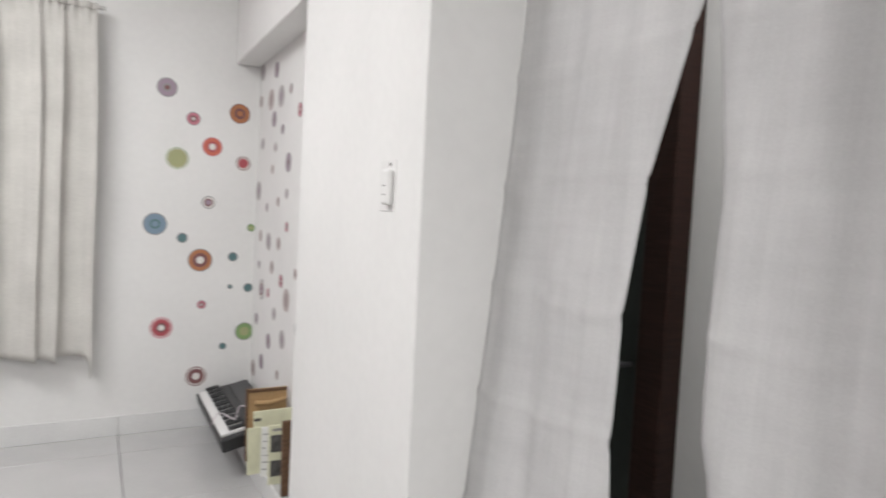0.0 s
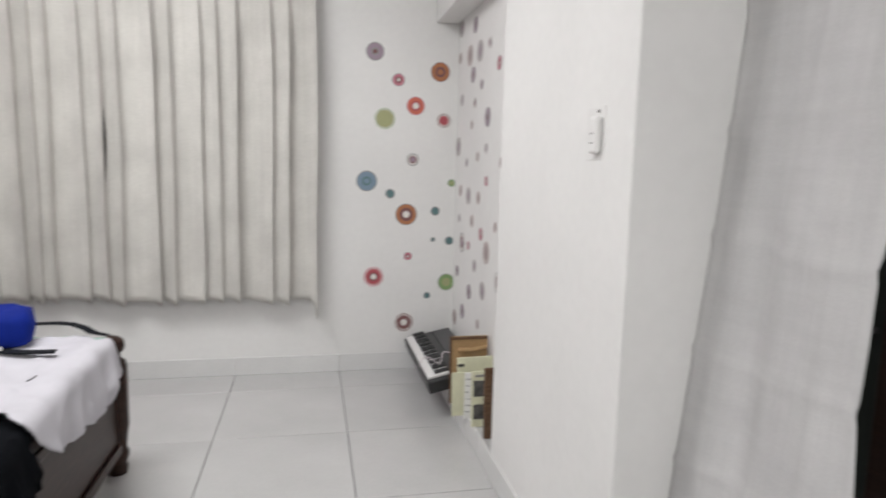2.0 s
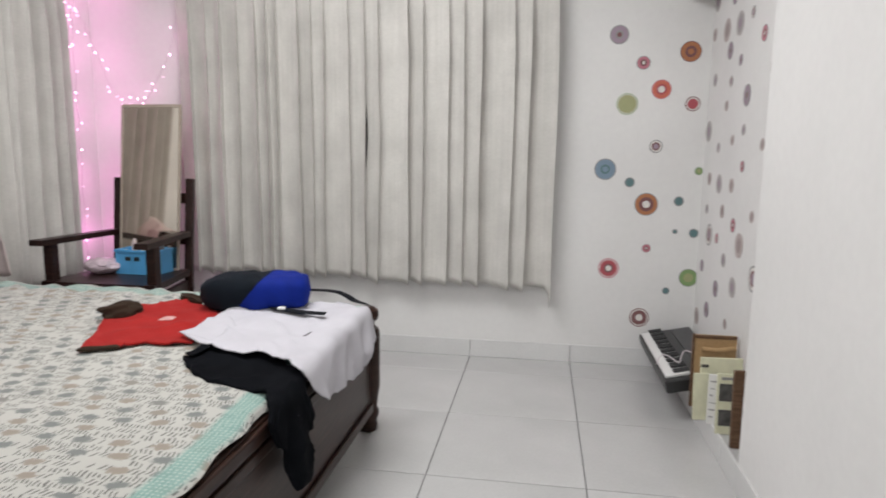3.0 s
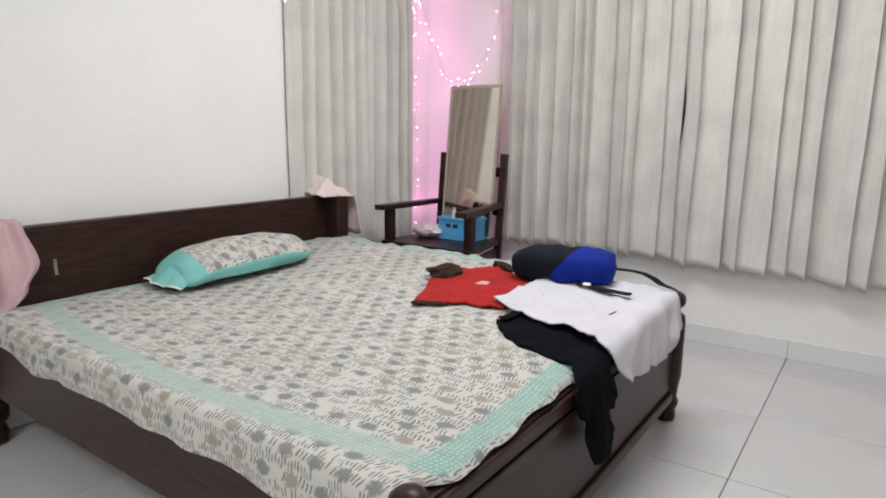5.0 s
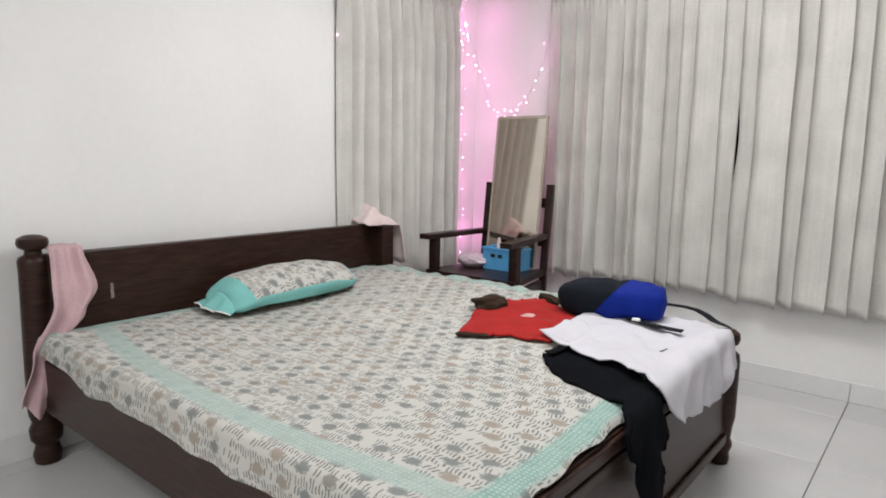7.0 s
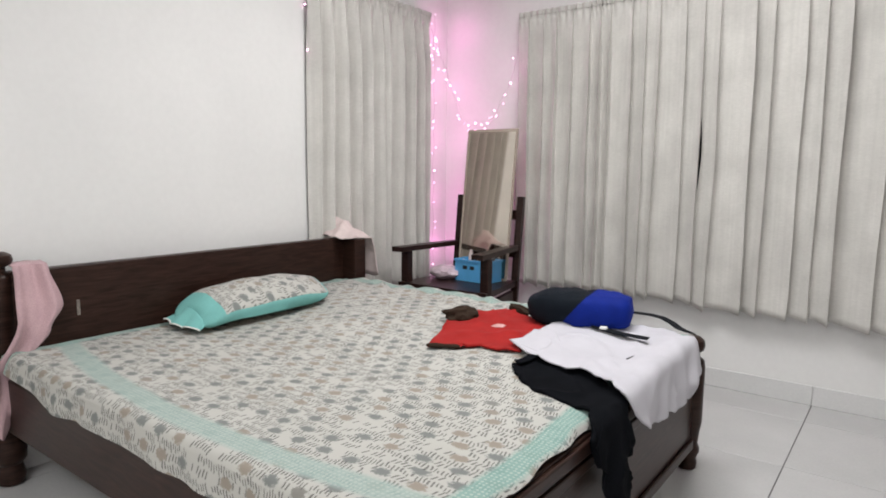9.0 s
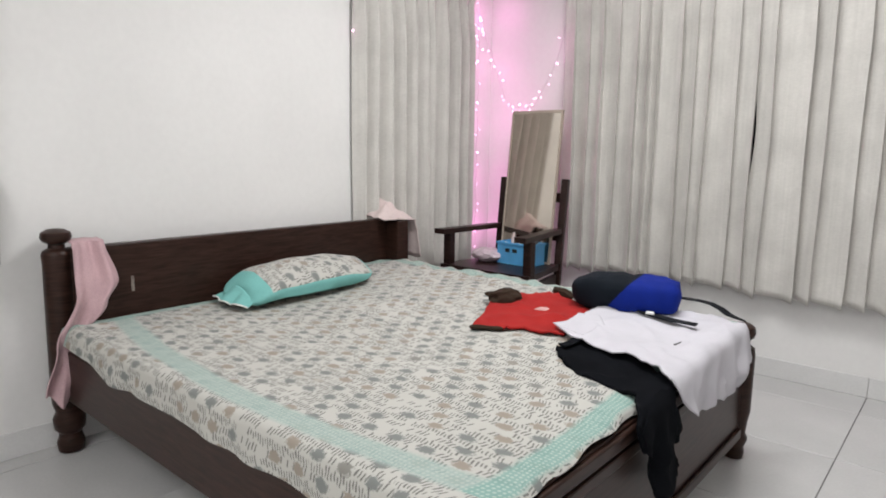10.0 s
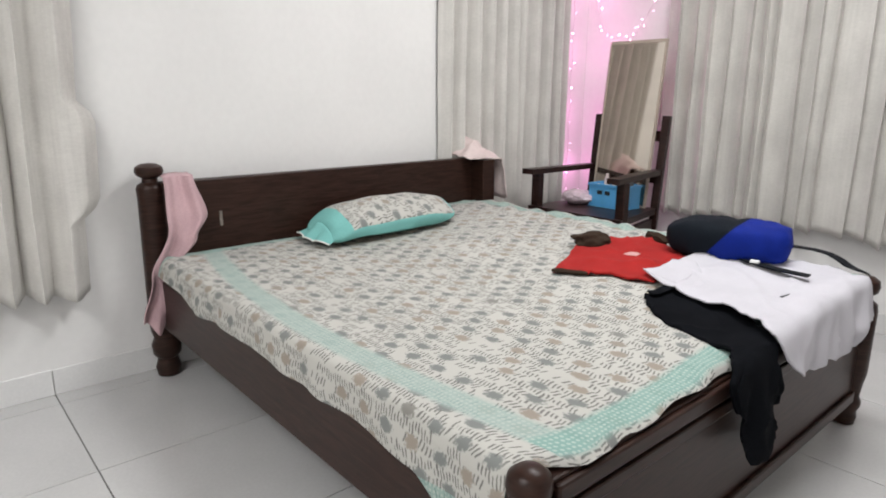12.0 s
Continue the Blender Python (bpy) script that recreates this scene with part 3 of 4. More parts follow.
def sheet_mesh(drape):
    bm = B()
    lay = bm.loops.layers.uv.new("UVMap")
    us = [MX0 - 0.03 + (MX1 + 0.075 - MX0 + 0.03) * i / 120 for i in range(121)]
    vs = [MY0 - 0.14 + (MY1 + 0.10 - MY0 + 0.14) * j / 110 for j in range(111)]
    grid = []
    for v in vs:
        line = []
        for u in us:
            vv = v
            if v < MY0:
                vv = MY0 - (MY0 - v) * (0.80 + 0.04 * math.sin(u * 4.1 + 2.3) + 0.02 * math.sin(u * 17) - 0.35 * ease((-1.42 - u) / 0.35) + 0.42 * ease((u + 0.20) / 0.10))
            uu = u
            if u > MX1:
                uu = MX1 + (u - MX1) * (0.18 + 0.10 * math.sin(v * 11) if v < 2.0 else 0.9)
            line.append((bm.verts.new(sheet_point(uu, vv)), uu, vv))
        grid.append(line)
    for a, b in zip(grid, grid[1:]):
        for i in range(len(us) - 1):
            q = (a[i], a[i + 1], b[i + 1], b[i])
            if (q[2][2] < MY0 - 0.02) != drape:
                continue
            f = bm.faces.new([w[0] for w in q])
            for lp, w in zip(f.loops, q):
                lp[lay].uv = (w[1], w[2])
    bmesh.ops.delete(bm, geom=[v for v in bm.verts if not v.link_faces], context="VERTS")
    return bm


mattress = thing("mattress", "thick mattress lying on the wooden bed", "mattress")
part("pad", box(B(), MX0 + 0.012, MY0 + 0.030, 0.372, MX1 - 0.09, MY1 - 0.012, 0.508, 0.03, 3), PAPER, mattress)
bedsheet = thing("bedsheet", "cream printed bedsheet with grey motifs and teal borders", "bedsheet")
part("top_panel", sheet_mesh(False), SHEET, bedsheet, smooth=True)
part("side_drape", sheet_mesh(True), SHEET, bedsheet, smooth=True)


# ---- things on the bed ----
def inside(poly, x, y):
    r = False
    for (xa, ya), (xb, yb) in zip(poly, poly[1:] + poly[:1]):
        if (ya > y) != (yb > y) and x < (xb - xa) * (y - ya) / (yb - ya) + xa:
            r = not r
    return r


def draped(u, v, lift, over=0.02, flare=0.0, seed=0):
    """A cloth point on the bed top that falls over the footboard past x = EDGE."""
    EDGE = 0.135
    n = noise.noise(Vector((u * 7, v * 7, 1.8 * seed)))
    n2 = noise.noise(Vector((u * 19, v * 19, 3 + seed)))
    ridge = 1 - abs(noise.noise(Vector((u * 6 + v * 7, v * 5 - u * 3, 8 + 1.2 * seed)))) * 2
    ridge = max(0.0, ridge) ** 4
    if u <= EDGE - 0.03:
        rise = 0.012 * min(1, max(0.0, (u - 0.03) / 0.05))
        return (u, v, bed_z(u, v) + lift + 0.010 * max(0, n) + 0.003 * n2 + 0.010 * ridge + rise)
    o, d = fold(u - EDGE, 0.03)
    k = min(1, d * 7)
    return (EDGE + o + over * min(1, d * 8) + k * (0.018 * n + 0.012 * ridge + 0.010 * math.sin(v * 34 + 4 * n)), v + 0.02 * n * d + flare * d, bed_z(EDGE, v) + 0.012 + lift - d + 0.003 * n2 + 0.008 * ridge * (1 - k))


def garment(name, outline, material, label, category, lift, thick=0.006, step=0.012, flare=0.0, piece="cloth", parent=None, seed=0):
    """A cloth cut to an outline in unrolled bed coordinates and draped."""
    top = parent or thing(name, label, category)
    xs, ys = [p[0] for p in outline], [p[1] for p in outline]
    bm = B()
    verts = [bm.verts.new((x, y, 0)) for x, y in outline]
    face = bm.faces.new(verts)
    for axis, lo, hi in ((0, min(xs), max(xs)), (1, min(ys), max(ys))):
        c = lo + step
        while c < hi:
            co, no = ((c, 0, 0), (1, 0, 0)) if axis == 0 else ((0, c, 0), (0, 1, 0))
            bmesh.ops.bisect_plane(bm, geom=bm.verts[:] + bm.edges[:] + bm.faces[:], plane_co=co, plane_no=no)
            c += step
    for v in bm.verts:
        w = 0.005 * noise.noise(Vector((v.co.x * 26, v.co.y * 26, 1)))
        v.co = draped(v.co.x + w, v.co.y + w, lift, flare=flare, seed=seed)
    solid(part(piece, bm, material, top, smooth=True), thick, 1.0)
    return top


trousers = garment("black_trousers", [(-0.29, 2.085), (-0.272, 2.255), (-0.20, 2.235), (-0.13, 2.215), (-0.10, 2.24), (0.0, 2.165), (0.06, 2.09), (0.13, 2.02), (0.18, 1.985), (0.23, 1.995), (0.30, 2.015), (0.305, 1.93), (0.25, 1.89), (0.245, 1.78), (0.17, 1.755), (0.12, 1.81), (0.09, 1.87), (0.0, 1.915), (-0.13, 1.95), (-0.22, 2.01)], BLACKCOT, "black cotton trousers draped over the footboard", "trousers", 0.008, 0.012, piece="leg")
garment("", [(-0.18, 2.06), (-0.15, 2.19), (0.05, 2.07), (0.15, 1.96), (0.25, 1.97), (0.33, 1.995), (0.405, 2.015), (0.41, 1.93), (0.40, 1.86), (0.33, 1.825), (0.25, 1.785), (0.18, 1.765), (0.11, 1.87)], BLACKCOT, "", "", 0.001, 0.006, piece="leg", parent=trousers)
garment("", [(-0.285, 2.095), (-0.265, 2.25), (-0.235, 2.24), (-0.255, 2.08)], BLACKCOT, "", "", 0.021, 0.005, piece="waistband", parent=trousers)
shirt = garment("white_shirt", [(-0.39, 2.246), (-0.363, 2.288), (-0.372, 2.35), (-0.362, 2.403), (-0.365, 2.48), (-0.33, 2.56), (-0.20, 2.66), (-0.08, 2.72), (0.0, 2.757), (0.03, 2.765), (0.10, 2.675), (0.17, 2.70), (0.27, 2.735), (0.265, 2.66), (0.255, 2.60), (0.335, 2.595), (0.32, 2.50), (0.33, 2.43), (0.295, 2.33), (0.305, 2.25), (0.275, 2.14), (0.262, 2.09), (0.20, 2.015), (0.13, 1.99), (0.06, 2.06), (-0.068, 2.15), (-0.10, 2.12), (-0.146, 2.13), (-0.235, 2.16), (-0.32, 2.20)], WHITECOT, "crumpled white cotton shirt spread over the bed's foot", "shirt", 0.027, 0.005, piece="shirt_body", seed=2)
garment("", [(-0.398, 2.247), (-0.37, 2.30), (-0.372, 2.41), (-0.31, 2.44), (-0.24, 2.35), (-0.25, 2.20)], WHITECOT, "", "", 0.0306, 0.002, piece="sleeve", parent=shirt, seed=2)
garment("", [(0.025, 2.30), (0.030, 2.345), (0.036, 2.345), (0.033, 2.30)], KEYGREY, "", "", 0.0325, 0.002, piece="pocket_edge", parent=shirt, seed=2)
red = garment("red_polo_shirt", [(-0.648, 2.082), (-0.729, 2.288), (-0.79, 2.43), (-0.739, 2.504), (-0.685, 2.579), (-0.663, 2.661), (-0.515, 2.601), (-0.394, 2.573), (-0.33, 2.53), (-0.33, 2.40), (-0.34, 2.27), (-0.332, 2.214), (-0.388, 2.189), (-0.482, 2.184), (-0.533, 2.13)], REDKNIT, "red polo shirt with a dark collar lying flat", "shirt", 0.006, 0.008)
BADGE = mat("pale_badge_print", (0.60, 0.33, 0.31), 0.8, stain=0.2, stain_scale=60)


def roll(parent, name, a, b, r, material, flat=0.6, base=None):
    a, b = Vector(a), Vector(b)
    d = b - a
    bm = B()
    n, k = 14, 12
    rings = []
    side = Vector((-d.y, d.x, 0)).normalized()
    for i in range(n + 1):
        t = i / n
        c = a + d * t
        e = r * (1 - abs(2 * t - 1) ** 5 * 0.55) * (1 + 0.14 * math.sin(9 * t + a.x * 20))
        rings.append([bm.verts.new(c + side * e * math.cos(2 * math.pi * j / k) + Vector((0, 0, e * flat * math.sin(2 * math.pi * j / k)))) for j in range(k)])
    for p, q in zip(rings, rings[1:]):
        for j in range(k):
            bm.faces.new((p[j], p[(j + 1) % k], q[(j + 1) % k], q[j]))
    bm.faces.new(rings[0])
    bm.faces.new(rings[-1])
    return part(name, bm, material, parent, smooth=True)


def crumple(parent, name, at, size, turn, material, seed):
    bm = B()
    bmesh.ops.create_icosphere(bm, subdivisions=4, radius=1)
    for v in bm.verts:
        n = noise.noise(v.co * 1.4 + Vector((seed, 0, 0))) + 0.7 * noise.noise(v.co * 2.6 + Vector((0, seed, 0)))
        v.co = Vector((v.co.x * size[0], v.co.y * size[1], v.co.z * size[2])) * (1 + 0.26 * n)
        v.co.z = max(v.co.z, -size[2] * 0.8)
    bm.transform(pose(*at, 0, 0, turn))
    return part(name, bm, material, parent, smooth=True)


crumple(red, "collar", (-0.735, 2.42, bed_z(-0.73, 2.42) + 0.030), (0.078, 0.052, 0.036), 50, COLLAR, 3.0)
crumple(red, "cuff", (-0.585, 2.645, bed_z(-0.58, 2.64) + 0.022), (0.080, 0.022, 0.020), -28, COLLAR, 7.0)
roll(red, "cuff", (-0.655, 2.083, bed_z(-0.65, 2.08) + 0.014), (-0.535, 2.13, bed_z(-0.54, 2.13) + 0.014), 0.011, COLLAR, 0.8)
garment("", [(-0.568, 2.392), (-0.562, 2.425), (-0.535, 2.432), (-0.516, 2.424), (-0.520, 2.396), (-0.545, 2.388)], BADGE, "", "", 0.0145, 0.0012, piece="badge", parent=red)


def pillow_mesh(half, wide, tall):
    """A stuffed pillow in a case: arched on top, one end a loose open flap."""
    bm = B()
    lay = bm.loops.layers.uv.new("UVMap")
    n, k = 44, 40
    rings = []
    for i in range(n + 1):
        s_ = 2 * i / n - 1
        e = max(0.05, 1 - max(0.0, s_) ** 4.5) ** 0.5 * (1 - 0.10 * max(0.0, -s_) ** 3 - 0.42 * max(0.0, (-s_ - 0.86) / 0.14) ** 2.4)
        arch = 0.030 * (1 - s_ * s_)
        ring = []
        for j in range(k):
            a = 2 * math.pi * j / k
            ca, sa = math.cos(a), math.sin(a)
            x = wide * e * math.copysign(abs(ca) ** 0.8, ca)
            lid = 1 - 0.45 * max(0.0, (-s_ - 0.62) / 0.38) ** 1.5
            z = lid * tall * (0.48 + 0.52 * e * math.copysign(abs(sa) ** 0.85, sa)) + (arch if sa > -0.2 else arch * 0.4) - 0.020 * max(0.0, ca) * (1 + sa)
            w = noise.noise(Vector((x * 9, s_ * 3, z * 9)))
            y = half * s_
            if s_ < -0.9:
                y -= 0.018 * math.sin(3 * a + 0.6) * (-s_ - 0.9) * 10
            ring.append((bm.verts.new((x + 0.006 * w, y, max(0.002, z + 0.008 * w))), s_, a))
        rings.append(ring)
    for p, q in zip(rings, rings[1:]):
        for j in range(k):
            c = (p[j], p[(j + 1) % k], q[(j + 1) % k], q[j])
            f = bm.faces.new([v[0] for v in c])
            s_, sa, ca = c[0][1], math.sin(c[0][2] + 0.08), math.cos(c[0][2] + 0.08)
            f.material_index = 0 if (-0.74 < s_ < 0.82 and sa > -0.16 + 0.26 * max(0.0, ca)) else (2 if sa < -0.75 else 1)
            for lp, v in zip(f.loops, c):
                lp[lay].uv = (v[0].co.x - 0.8, v[0].co.y + 2.0)
    f = bm.faces.new([v[0] for v in rings[-1]])
    f.material_index = 1
    f = bm.faces.new([v[0] for v in rings[0]])
    f.material_index = 1
    return bm


pillow = thing("pillow", "plump printed pillow with teal edges near the headboard", "pillow")
pillow.matrix_world = pose(-1.635, 2.075, bed_z(-1.635, 2.06) + 0.004, 2.2, 0, -5)
part("pillow_case", pillow_mesh(0.350, 0.170, 0.125), (SHEET, TEALCLOTH, CARD), pillow, smooth=True)


def flap_f(u, v):
    """The open end of the pillow case, a loose scalloped flap."""
    x = -0.135 + 0.27 * u
    s = math.sin(math.pi * u)
    z = (0.030 + 0.050 * s) * (1 - v) + v * (0.016 + 0.014 * abs(math.sin(3 * math.pi * u)))
    return (x * (1 + 0.10 * v), -0.330 - 0.075 * v * (0.6 + 0.4 * s) - 0.008 * v * math.sin(17 * u), z)


flap = solid(part("flap", sheet_grid(B(), flap_f, 36, 10), TEALCLOTH, pillow, "loose teal end of the pillow case", smooth=True), 0.003)
part("hem", pipe(B(), [flap_f(i / 24, 1.0) for i in range(25)], 0.0035, 6), PAPER, flap, "pale stitched hem", smooth=True)

# backpack lying on its side
bag = thing("backpack", "navy and royal blue backpack lying on the bed", "backpack")
bag.matrix_world = pose(-0.278, 2.635, bed_z(-0.278, 2.635) + 0.006, 0, 0, 17) @ Matrix.Diagonal((1.0, 0.96, 0.98, 1))


def bag_mesh():
    bm = B()
    n, k = 36, 28
    rings = []
    for i in range(n + 1):
        t = i / n
        s = 2 * t - 1
        e = (1 - abs(s) ** (8 if s > 0 else 3.2)) ** (0.30 if s > 0 else 0.42) if abs(s) < 1 else 0.0
        e = max(e, 0.06) * (0.97 - 0.07 * s * s)
        lump = 1 + 0.03 * math.sin(5 * t + 1)
        ring = []
        for j in range(k):
            a = 2 * math.pi * j / k
            ca, sa = math.cos(a), math.sin(a)
            y = 0.125 * e * lump * math.copysign(abs(ca) ** 0.62, ca)
            z = 0.078 * (1 + e * lump * math.copysign(abs(sa) ** 0.66, sa) * (0.98 if sa > 0 else 0.97))
            z *= 1 - 0.12 * t * 0.2
            nn = noise.noise(Vector((s * 4, y * 14, z * 14))) + 0.7 * (0.5 - abs(noise.noise(Vector((s * 7 + z * 20, y * 18, z * 9)))))
            ring.append(bm.verts.new((0.213 * s - 0.021, y + 0.009 * nn, max(0.001, z + 0.010 * nn))))
        rings.append(ring)
    for p, q in zip(rings, rings[1:]):
        for j in range(k):
            bm.faces.new((p[j], p[(j + 1) % k], q[(j + 1) % k], q[j]))
    bm.faces.new(rings[0])
    bm.faces.new(rings[-1])
    seam = Vector((1, -0.15, -0.80))
    bmesh.ops.bisect_plane(bm, geom=bm.verts[:] + bm.edges[:] + bm.faces[:], plane_co=(-0.085, 0, 0), plane_no=seam)
    for f in bm.faces:
        f.material_index = 1 if (f.calc_center_median() - Vector((-0.085, 0, 0))).dot(seam) > 0 else 0
    return bm


part("bag_body", bag_mesh(), (NAVY, BLUE), bag, smooth=True)
def strap(name, pts, w, parent, label=""):
    bm = B()
    rows = []
    P = [Vector(p) for p in pts]
    for i, p in enumerate(P):
        d = P[min(i + 1, len(P) - 1)] - P[max(i - 1, 0)]
        s = Vector((-d.y, d.x, 0)).normalized() * w / 2
        rows.append((bm.verts.new(p - s), bm.verts.new(p + s)))
    for a, b in zip(rows, rows[1:]):
        bm.faces.new((a[0], a[1], b[1], b[0]))
    return solid(part(name, bm, STRAP, parent, label), 0.004, 1.0)


to_bag = bag.matrix_world.inverted()
part("buckle", box(B(), 0.075, -0.150, 0.026, 0.105, -0.122, 0.040, 0.004), PLASTICW, bag, "small pale plastic buckle")
strap("strap", [to_bag @ Vector(p) for p in ((-0.20, 2.565, 0.604), (-0.165, 2.540, 0.604), (-0.083, 2.522, 0.602), (-0.03, 2.522, 0.600), (0.022, 2.528, 0.598))], 0.040, bag, "loose black webbing strap")
strap("strap", [to_bag @ Vector(p) for p in ((-0.150, 2.74, 0.640), (-0.135, 2.78, 0.630), (-0.06, 2.785, 0.630), (-0.01, 2.78, 0.626), (0.03, 2.77, 0.614), (0.06, 2.755, 0.601), (0.09, 2.75, 0.594), (0.115, 2.77, 0.584))], 0.036, bag, "black shoulder strap hanging to the post")


# ---- cloths on the headboard ----
def hang_cloth(name, label, material, f, nu=30, nv=60):
    top = thing(name, label, "towel")
    solid(part("cloth", sheet_grid(B(), f, nu, nv), material, top, smooth=True), 0.005)
    return top


def along(table, v):
    for (va, a), (vb, b) in zip(table, table[1:]):
        if v <= vb:
            t = (v - va) / (vb - va)
            t = t * t * (3 - 2 * t)
            return a + (b - a) * t
    return table[-1][1]


def towel_f(u, v):
    z = 0.845 - 0.60 * v
    left = along(((0, 1.160), (0.33, 1.145), (0.68, 1.072), (1, 1.028)), v)
    right = along(((0, 1.275), (0.27, 1.312), (0.43, 1.262), (0.62, 1.180), (1, 1.128)), v)
    y = left + (right - left) * u
    x = along(((0, -1.842), (0.4, -1.795), (1, -1.815)), v) + 0.012 * math.sin(9 * u + 3 * v) + 0.006 * math.sin(17 * u - 4 * v + 2 * math.sin(5 * v))
    if v < 0.06:
        x -= (0.06 - v) * 1.2
        z = 0.845 - 0.15 * v
    return (x, y, z + 0.030 * math.sin(7 * u + 1.0) * v * v)


hang_cloth("pink_towel", "pink towel hung over the headboard post", PINKCLOTH, towel_f)


SHAWL_TOP = ((2.755, 0.828), (2.79, 0.862), (2.83, 0.905), (2.865, 0.925), (2.90, 0.915), (2.935, 0.868), (2.97, 0.815), (3.00, 0.745), (3.015, 0.58))


def shawl_f(u, v):
    """Over the post and the headboard's end, with one corner hanging down."""
    t = v * (len(SHAWL_TOP) - 1)
    k = min(len(SHAWL_TOP) - 2, int(t))
    (ya, za), (yb, zb) = SHAWL_TOP[k], SHAWL_TOP[k + 1]
    y, z = ya + (yb - ya) * (t - k), za + (zb - za) * (t - k)
    low = min(z, 0.818 - 0.03 * max(0.0, v - 0.6))
    w = u ** 1.6
    return (-1.955 + 0.19 * u + 0.010 * math.sin(13 * v) * u, y + 0.008 * math.sin(9 * u), z + (low - z) * w + 0.005 * math.sin(14 * u + 6 * v))



hang_cloth("pale_pink_cloth", "pale pink cloth draped over the headboard's end", PALEPINK, shawl_f, 24, 40)

# ---- armchair with mirror and basket in the lit corner ----
chair = thing("armchair", "dark wooden armchair with flat arms", "chair")
AYF, AYB, SEAT = 3.20, 3.72, 0.525
for xf, xb in ((-1.715, -1.68), (-1.135, -1.225)):
    bm = B()
    pipe(bm, ((xb, AYB - 0.03, 0.0), (xb, AYB - 0.02, 0.50), (xb, AYB + 0.035, 1.045)), 0.030, 4)
    part("back_post", bm, CHAIRWOOD, chair)
    part("front_leg", box(B(), xf - 0.026, AYF, 0.0, xf + 0.026, AYF + 0.052, 0.715, 0.006), CHAIRWOOD, chair)
    bm = B()
    prism(bm, ((xf - 0.038, AYF - 0.07), (xf + 0.038, AYF - 0.07), (xb + 0.026, AYB - 0.03), (xb - 0.026, AYB - 0.03)), 0.715, 0.745, 0.006)
    part("armrest", bm, CHAIRWOOD, chair)
    bm = B()
    prism(bm, ((xf - 0.014, AYF + 0.054), (xf + 0.014, AYF + 0.054), (xb + 0.014, AYB - 0.06), (xb - 0.014, AYB - 0.06)), 0.40, 0.46, 0.003)
    part("side_rail", bm, CHAIRWOOD, chair)
bm = B()
prism(bm, ((-1.745, AYF - 0.02), (-1.105, AYF - 0.02), (-1.20, AYB - 0.055), (-1.705, AYB - 0.055)), SEAT - 0.035, SEAT, 0.006)
part("seat", bm, CHAIRWOOD, chair)
for z in (0.66, 0.90):
    yb = AYB - 0.005 + (z - 0.5) * 0.10
    part("back_rail", box(B(), -1.652, yb - 0.012, z, -1.252, yb + 0.012, z + 0.06, 0.005), CHAIRWOOD, chair)
part("front_rail", box(B(), -1.685, AYF + 0.012, 0.42, -1.165, AYF + 0.037, SEAT - 0.036, 0.004), CHAIRWOOD, chair)

mirror = thing("mirror", "tall mirror in a thin tan frame leaning on the armchair", "mirror")
mirror.matrix_world = pose(-1.415, 3.60, SEAT + 0.002, -6.2, 0, 0)
part("backing", box(B(), -0.180, 0.004, 0.0, 0.180, 0.012, 0.94, 0.002), CARD, mirror)
part("glass", box(B(), -0.180, 0.0, 0.0, 0.180, 0.0035, 0.94, 0.001), MIRROR, mirror)

for a in ((-0.184, -0.004, 0.926, 0.184, 0.014, 0.944), (-0.184, -0.004, 0.0, 0.184, 0.014, 0.014), (-0.184, -0.004, 0.0145, -0.172, 0.014, 0.9255), (0.172, -0.004, 0.0145, 0.184, 0.014, 0.9255)):
    part("frame_strip", box(B(), *a, 0.002), MIRRORWOOD, mirror, "thin dull tan frame strip")

basket = thing("basket", "light blue plastic basket on the chair's seat", "basket")
basket.matrix_world = pose(-1.385, 3.52, SEAT + 0.001, 0, 0, -4)
bm = B()
w, d, h, t = 0.125, 0.075, 0.135, 0.004
for a in ((-w, -d, 0, w, d, t), (-w, -d, t, w, -d + t, h), (-w, d - t, t, w, d, h), (-w, -d + t, t, -w + t, d - t, h), (w - t, -d + t, t, w, d - t, h)):
    box(bm, *a)
tub = part("tub", bm, BASKET, basket)
bm = B()
for a in ((-w - 0.006, -d - 0.006, h - 0.012, w + 0.006, -d, h), (-w - 0.006, d, h - 0.012, w + 0.006, d + 0.006, h), (-w - 0.006, -d, h - 0.012, -w, d, h), (w, -d, h - 0.012, w + 0.006, d, h)):
    box(bm, *a)
part("rim", bm, BASKET, tub)
# Dark patches on the unpierced front, painted as the shade within two handle openings.
for x in (-0.045, 0.010):
    part("handle_hole", box(B(), x - 0.017, -d - 0.002, 0.075, x + 0.017, -d + 0.001, 0.097, 0.0), KEYBODY, tub, "dark patch in place of the shade inside a handle opening")
for k in range(6):
    it = thing("bottle", "small toiletry bottle standing in the basket", "bottle", "toiletries")
    x, y, hh = -0.095 + 0.037 * k, -0.03 + 0.03 * (k % 3), 0.125 + 0.02 * ((k * 7) % 4)
    it.matrix_world = basket.matrix_world @ pose(x, y, 0.004)
    part("bottle_body", lathe(B(), 0, 0, ((0.014, 0), (0.015, 0.005), (0.015, hh - 0.03), (0.008, hh - 0.015), (0.008, hh)), 12), (PLASTICW, PALEPINK, KEYGREY)[k % 3], it, smooth=True)

